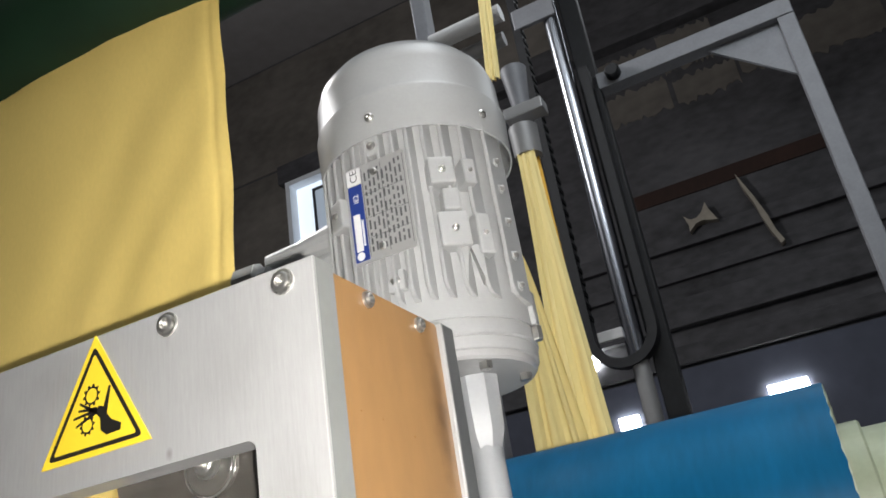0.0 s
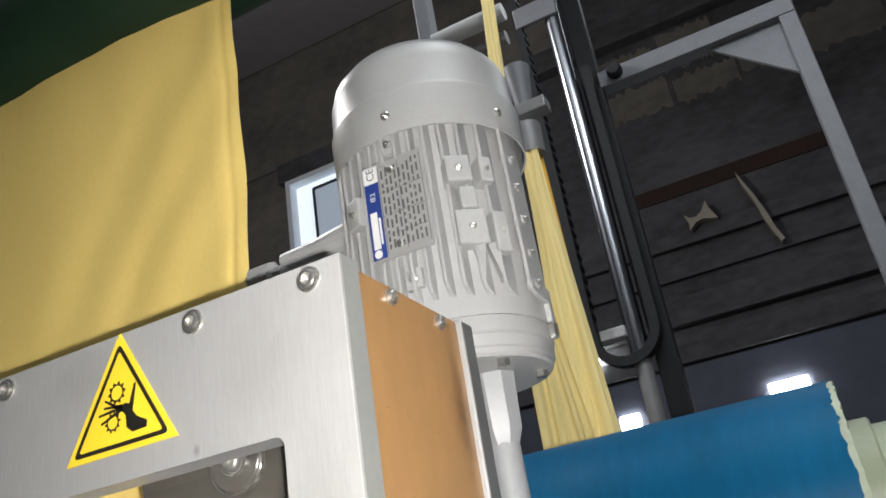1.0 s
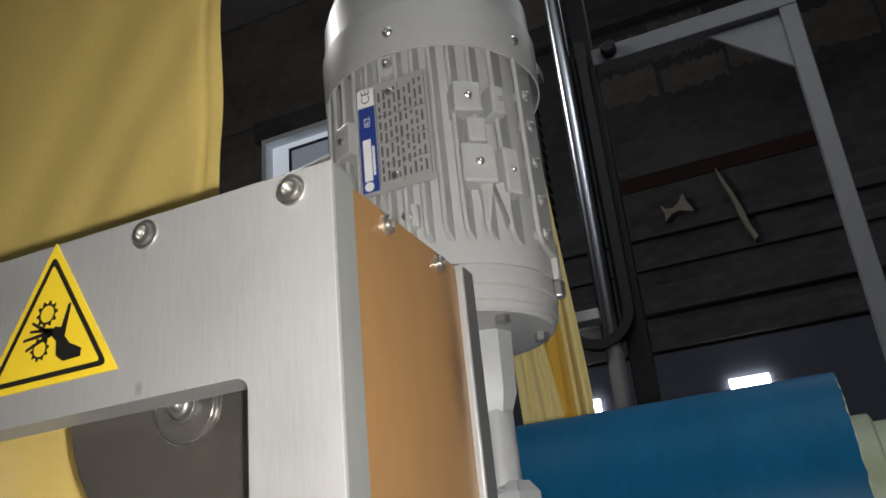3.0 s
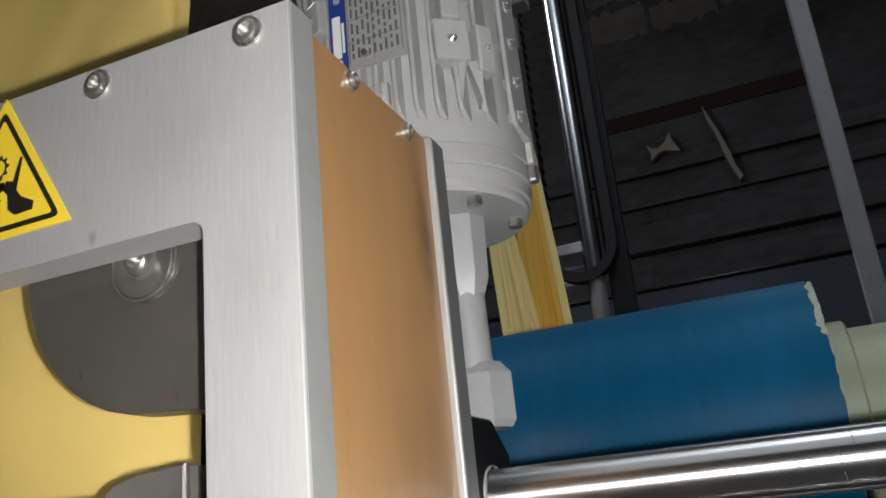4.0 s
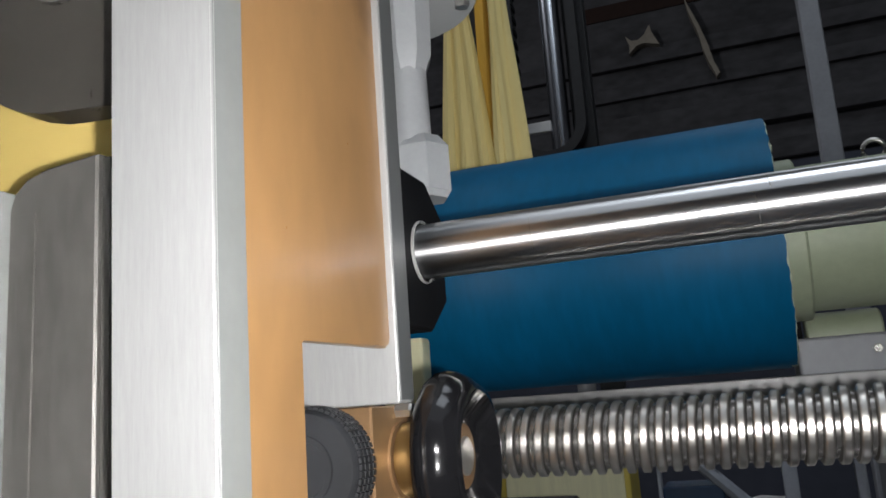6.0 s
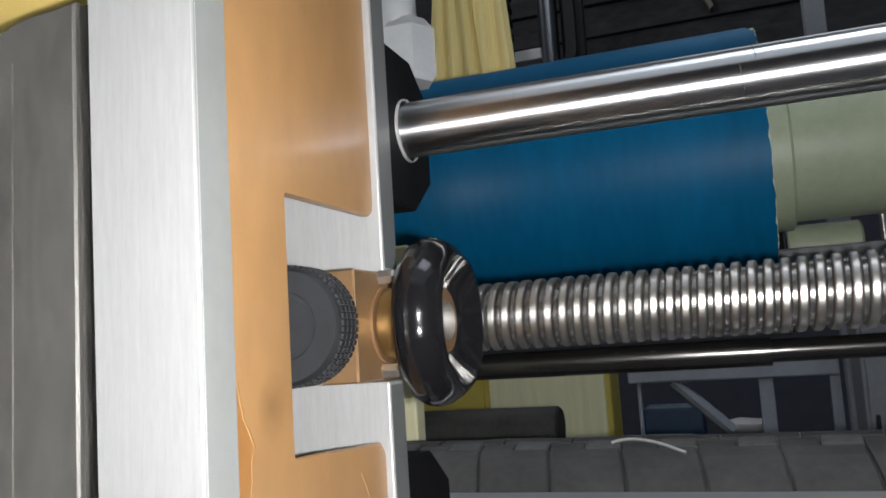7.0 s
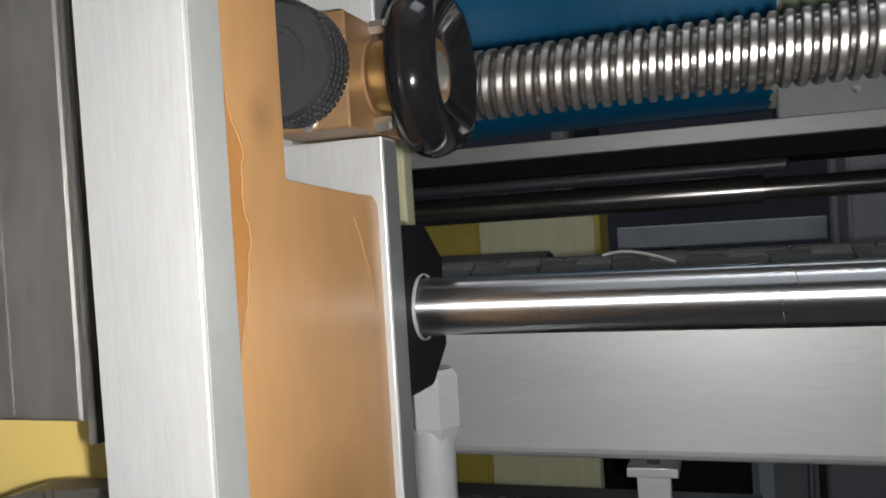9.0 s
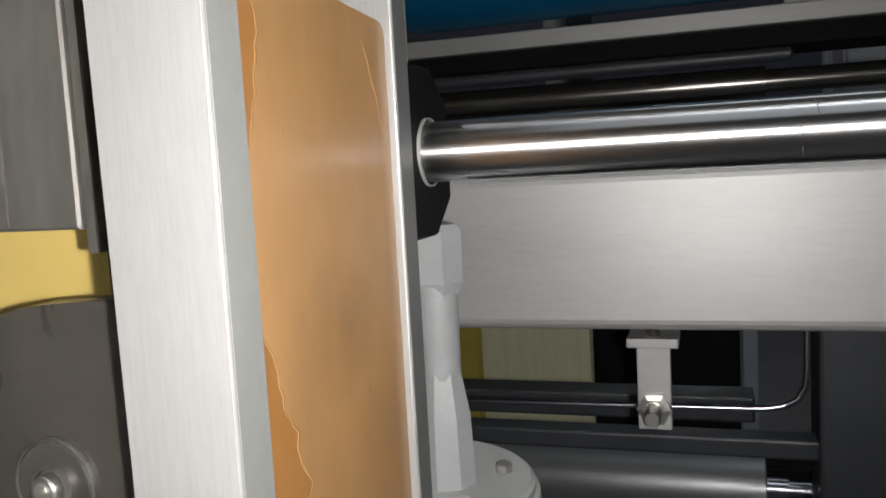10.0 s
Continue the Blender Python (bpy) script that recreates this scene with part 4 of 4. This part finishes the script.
def fabric():
    def hang(u, v):
        z = 9.0 + 12.6 * v
        x = -2.71 - 7.5 * u + 0.02 * math.sin(9 * v) - 0.07 * min(1, max(0, (z - 17.3) / 4))
        y = 2.55 + 0.05 * math.sin(7 * u + 2 * v) + 0.04 * noise.noise((x * 0.8, z * 0.5, 0)) + 0.07 * max(0, 1 - u * 20) ** 1.5 + 0.022 * math.exp(-((u - 0.027 - 0.004 * math.sin(5 * v)) / 0.005) ** 2) + 0.012 * noise.noise((x * 2.0, z * 0.3, 4))
        q = 0.86 * x - 0.51 * z + 0.15 * noise.noise((x * 0.6, z * 0.6, 8))
        y += 0.05 * math.exp(-((q + 11.85) / 0.28) ** 2) + 0.035 * math.exp(-((q + 12.7) / 0.2) ** 2) + 0.04 * math.exp(-((q + 13.6) / 0.35) ** 2)
        return (x, y, z)

    solid("fabric_web", cloth_sheet(hang, 240, 60), yellow_cloth, "smooth yellow fabric web hanging behind the steel plate", "fabric", smooth=80)
    solid("top_roller", spin([(-12, 0), (-12, 0.9), (-2.0, 0.9), (-2.0, 0)], 0, (2.7, 22.3), 48), green_dark, "dark green covered roller over the fabric", "roller", smooth=30)

    def fold(x0, w0, x1, w1, z0, z1, y0, y1, folds, deep, seed):
        def fn(u, v):
            e = v ** 1.4
            cx, w = x0 + (x1 - x0) * v, w0 + (w1 - w0) * e
            wob = 1.6 * noise.noise((u * 4, v * 1.3, seed)) + 0.35 * noise.noise((u * 9, v * 2.5, seed + 4))
            ph = folds * math.pi * 2 * (u - 0.5) + wob
            return (cx + w * (u - 0.5) + 0.02 * math.sin(3 * ph), y0 + (y1 - y0) * v + deep * (0.4 + e) * math.sin(ph) + deep * wob, z0 + (z1 - z0) * v)
        return cloth_sheet(fn, 110, 60)

    def strand(u, v):
        if v < 0.3:
            q = v / 0.3
            return (-2.75 - 0.2 * q + 0.2 * (u - 0.5), 13.6 + 0.05 * math.sin(18 * u), 26.8 - 5.3 * q)
        v = (v - 0.3) / 0.7
        e = v ** 0.65
        wob = 1.6 * noise.noise((u * 4, v * 1.3, 1)) + 0.35 * noise.noise((u * 9, v * 2.5, 6))
        ph = 6 * math.pi * (u - 0.5) + wob
        return (-2.95 + 0.08 * v + (0.32 + 1.05 * e) * (u - 0.5) + 0.02 * math.sin(3 * ph), 13.6 - 0.6 * v + 0.06 * (0.4 + e) * math.sin(ph) + 0.06 * wob, 21.5 - 6.1 * v)

    strip = solid("fabric_strand", cloth_sheet(strand, 110, 80), rope_cloth, "yellow gathered fabric strand fanning out over the roller", "fabric", smooth=80)
    rest = strip.location.copy()
    MOVES.append((strip, [(t, pose(rest.x - dx, rest.y, rest.z, 0, a, b)) for t, dx, a, b in ((0, 0, 0, 35), (1.5, 0, 0, 40), (2.4, 0, 0, 50), (3.3, 0, 0, 62), (5.2, 0, 0, 58), (5.7, 0.004, -1, 25), (6.3, 0.007, -1, 0), (8, 0.007, -1, 0), (10, 0.006, -1, 5))]))
    foot, ring = Vector((-2.25, 13.4, 15.4)), Vector((-4.4, 21.2, 28.6))
    tall = 15.4 + (ring - foot).length
    band = thing("fabric_band", foot, "twisting yellow fabric band, its back coloured ochre for shade", "fabric")
    part("face", fold(-2.25, 0.6, -2.2, 1.15, tall, 15.4, 13.15, 13.15, 2.2, 0.06, 2), rope_cloth, band, "pale yellow gathered face", 80)
    # ochre here paints the shaded side of the same yellow fabric
    part("back", fold(-2.2, 0.6, -2.3, 0.85, tall, 15.4, 13.65, 13.65, 1.8, 0.06, 3), shaded_cloth, band, "gathered back of the yellow cloth, shade painted ochre", 80)
    lean = (ring - foot).to_track_quat("Z", "Y").to_matrix().to_4x4()
    turn = lambda a: Matrix.Translation(place(foot)) @ lean @ pose(0, 0, 0, 0, 0, a)
    lean0 = lean.to_euler().z
    MOVES.append((band, [(t, turn(a - math.degrees(lean0))) for t, a in ((0, 0), (1.5, 0), (2.2, 60), (2.8, 125), (3.3, 180), (5.2, 180), (5.6, 120), (6.0, 50), (6.3, 0), (10, 4))]))
    solid("fabric_rope", fold(-5.2, 0.5, -2.75, 0.35, 38.5, 26.5, 23, 13.6, 3, 0.06, 5), rope_cloth, "yellow twisted fabric rope running through the guide", "fabric", smooth=80)

    def inner(u, v):
        return (-4.6 + 3.07 * u, 1.36 + 0.05 * math.sin(4 * u + 3 * v) + 0.03 * noise.noise((u * 4, v * 4, 1)), 9.3 + 6.3 * v)

    solid("fabric_selvedge", cloth_sheet(inner, 40, 40), yellow_cloth, "yellow fabric edge running between the steel plates", "fabric", smooth=80)


fabric()


# ---- overhead rope guide, tube with belt loop, frame ----
def overhead():
    y = 32.5
    tower = thing("belt_lift", (-4.8, y, 20), "chromed guide tube with a black looped drive belt", "machine part")
    part("tube", spin([(23.45, 0), (23.45, 0.44), (62, 0.44), (62, 0)], 2, (-4.62, y), 32), chrome_upright, tower, "chromed tube", 30)
    # same chromed tube; the paler metal stands in for its bright reflections
    part("lower_tube", spin([(-2.5, 0), (-2.5, 0.39), (23.449, 0.39), (23.449, 0)], 2, (-4.62, y), 32), alu, tower, "lower end of the chromed tube, reflections put into paler metal", 30)
    loop = []
    for a in range(0, 181, 12):
        th = radians(180 + a)
        loop.append((-5.05 + 1.45 * math.cos(th), y - 0.2, 24.6 + 1.45 * math.sin(th)))
    loop = [(-6.5, y - 0.2, 62)] + loop + [(-3.6, y - 0.2, 38.6)]
    bm = bmesh.new()
    rows = []
    for k, p in enumerate(loop):
        p = Vector(p)
        d = (Vector(loop[min(k + 1, len(loop) - 1)]) - Vector(loop[max(k - 1, 0)])).normalized()
        n = Vector((d.z, 0, -d.x))
        rows.append([bm.verts.new(p + n * a + Vector((0, b, 0))) for a, b in ((0.22, -0.35), (0.22, 0.35), (-0.22, 0.35), (-0.22, -0.35))])
    for p, q in zip(rows, rows[1:]):
        for j in range(4):
            bm.faces.new((p[j], p[(j + 1) % 4], q[(j + 1) % 4], q[j]))
    bm.faces.new(rows[0])
    bm.faces.new(rows[-1])
    part("drive_belt", bm, black_matt, tower, "black looped belt")
    zt = 25.5
    while zt < 60:
        part("belt_tooth", box(-6.32, -6.22, y - 0.5, y + 0.1, zt, zt + 0.25), black_iron, tower)
        zt += 0.62
    part("clamp_plate", box(-6.6, -4.2, y - 0.6, y - 0.3, 42.5, 43.8, 0.06), grey_paint, tower, "grey clamp plate")
    part("inner_bar", box(-6.2, -5.0, y - 0.2, y, 24.4, 24.9, 0.05), plate_white, tower)
    part("upright", box(-4.15, -3.15, y + 0.5, y + 1.2, 10, 62, 0.06), black_matt, tower, "black steel upright")
    fr = thing("gantry", (3, 33, -2.5), "grey painted steel gantry frame with gusset plate", "frame")
    part("top_bar", box(-3.8, 6.55, 33, 33.9, 37.65, 38.6, 0.05), grey_paint, fr)
    part("post", box(5.75, 6.55, 33, 33.9, -2.5, 37.63, 0.05), grey_paint, fr)
    part("gusset", slab([(2.3, 37.63), (5.74, 37.63), (5.74, 34.6)], 1, 33.4, 33.6), grey_paint, fr)
    part("bolt_knob", spin([(33, 0.4), (32.6, 0.4), (32.5, 0.3), (32.5, 0)], 1, (-2.3, 38.2), 20), black_matt, fr, "black bolt knob", 30)
    gd = thing("rope_guide", (-5, 22, 28), "grey fabric rope guide with pale rollers and ring", "guide")
    part("upper_roller", spin([(-7.4, 0), (-7.4, 0.36), (-4.3, 0.36), (-4.3, 0)], 0, (21.5, 35.2), 28), plate_white, gd, "pale roller", 30)
    part("lower_roller", spin([(-7.0, 0), (-7.0, 0.3), (-4.6, 0.3), (-4.6, 0)], 0, (22.3, 34.6), 28), alu, gd, "grey roller", 30)
    part("guide_ring", spin([(28.4, 0.42), (28.4, 0.5), (29.6, 0.54), (29.6, 0.46)], 2, (-4.38, 21.2), 28), alu, gd, "grey guide ring", 30)
    part("guide_funnel", spin([(30.6, 0.3), (32.6, 0.52), (32.6, 0.44), (30.6, 0.22)], 2, (-4.42, 21.8), 28), grey_paint, gd, "grey funnel", 30)
    part("arm", box(-4.9, -3.4, 20.9, 21.6, 30.0, 30.5, 0.05), alu, gd, "pale steel arm")
    part("post", box(-8.1, -7.5, 21.6, 22.4, -2.5, 45, 0.05), grey_paint, gd, "grey steel post")


overhead()


# ---- far walls, ledges, lamps ----
def background():
    for z0, z1, d in ((35.4, 37.4, 0.9), (39.4, 42.4, 1.2), (44.6, 46.2, 0.6), (48.2, 50.0, 0.8), (76.4, 79.5, 2.0)):
        solid("ledge", box(-60, 60, 86 - d, 86, z0, z1, 0.1), plaster, "dark plastered wall ledge", "ledge", "structure")
    solid("bare_strip", box(-13, 12, 85.8, 85.99, 54.4, 56.2), rust, "bare reddish brick strip on the wall", "wall damage")
    rnd = random.Random(8)
    for x0, x1, z0, z1 in ((-12.5, -3.6, 65.6, 70.6), (-12.3, -4.2, 70.9, 75.6), (-3.4, 3.2, 70.2, 76.3), (-3.0, 4.4, 65.4, 69.8), (4.8, 11.2, 66.2, 74.0), (11.8, 20.5, 65.2, 71.5), (21, 33, 64.6, 70.8)):
        n = 22
        edge = [(x0 + (x1 - x0) * k / n, z0 + rnd.uniform(0, 0.9)) for k in range(n + 1)] + [(x1 - (x1 - x0) * k / n, z1 - rnd.uniform(0, 0.9)) for k in range(n + 1)]
        solid("plaster_patch", slab(edge, 1, 85.9, 86.0), patchy, "uneven pale plaster patch on the dark wall", "wall patch")
    solid("plaster_patch", box(-78, -15, 85.9, 86.0, 80.4, 99.6), patchy, "brown-grey plaster high on the hall wall", "wall patch")
    solid("plaster_patch", box(-72, -38, 85.85, 86.0, 52, 80), patchy, "pale plaster round the hall window", "wall patch")
    bits = ([(-6.6, 51.5), (-5.9, 50.7), (-5.0, 50.6), (-4.2, 51.2), (-3.3, 52.6), (-3.1, 51.4), (-2.3, 49.4), (-3.1, 49.6), (-4.2, 50.0), (-5.2, 49.8), (-6.3, 48.8), (-6.2, 50.0)], [(0.4, 54.2), (0.75, 53.2), (1.5, 51.0), (2.2, 48.4), (2.5, 46.6), (3.0, 45.2), (2.6, 44.9), (2.0, 46.6), (1.55, 48.4), (1.3, 50.2), (0.6, 52.6)])
    bits = ([(-4.4 + (x + 4.4) * 0.8, 50.6 + (z - 50.6) * 0.75) for x, z in bits[0]], bits[1])
    for pts in bits:
        solid("torn_plaster", slab(pts, 1, 84.2, 86.0), torn, "torn pale flap of plaster on the dark wall", "plaster flap")
    solid("painted_band", box(-60, 60, 85.6, 85.98, -2.5, 35), hall_paint, "blue-grey painted lower wall band", "wall band", "structure")
    wi = thing("hall_window", (-53, 83, 63), "pale grey framed hall window with daylight", "window", kind="structure")
    part("window_frame", holed_plate(-57.0, -41.3, 56, 74.5, rounded(-56.3, -42, 58, 73.8, 0.2, 3), 81.5, 84), window_paint, wi, "pale grey frame")
    # only the border shows: a glowing stand-in for the daylit white surround
    part("pane", box(-56.5, -41.8, 83.2, 83.4, 57.8, 74.0), surround_glow, wi, "white window surround, its brightness made a glow")
    part("sash_frame", holed_plate(-53.3, -43.2, 60, 72.6, rounded(-52.9, -43.6, 60.5, 72.2, 0.2, 3), 82.6, 83.0), dark_steel, wi, "dark sash frame")
    part("sash_pane", box(-53.0, -43.5, 82.75, 82.85, 60.3, 72.3), sash_glow, wi, "dull daylight sash pane")
    for x, z, w in ((-1.3, 30.4, 3.9), (-17.8, 30.8, 2.2)):
        solid("wall_lamp", box(x - w / 2, x + w / 2, 85.2, 85.58, z - 0.7, z + 0.7, 0.1), lamp_glow, "bright white rectangular hall lamp on the wall", "lamp", group="hall lamps")
    solid("spot_lamp", spin([(84.6, 0), (84.6, 0.9), (84.9, 1.0), (85.9, 0.5), (85.98, 0)], 1, (-20.4, 38.0), 24), lamp_glow, "bright round hall lamp on a wall ledge", "lamp")


background()


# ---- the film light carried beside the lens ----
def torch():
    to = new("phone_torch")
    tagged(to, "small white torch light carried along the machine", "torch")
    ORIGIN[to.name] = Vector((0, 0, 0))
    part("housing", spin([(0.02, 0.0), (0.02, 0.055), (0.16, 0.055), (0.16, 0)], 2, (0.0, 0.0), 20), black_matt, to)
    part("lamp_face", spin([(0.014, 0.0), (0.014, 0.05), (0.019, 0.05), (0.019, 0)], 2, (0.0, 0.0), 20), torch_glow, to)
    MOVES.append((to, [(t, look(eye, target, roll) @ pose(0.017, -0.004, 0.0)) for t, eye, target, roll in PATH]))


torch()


def motions():
    for ob, rows in MOVES:
        walk(ob, rows)


motions()
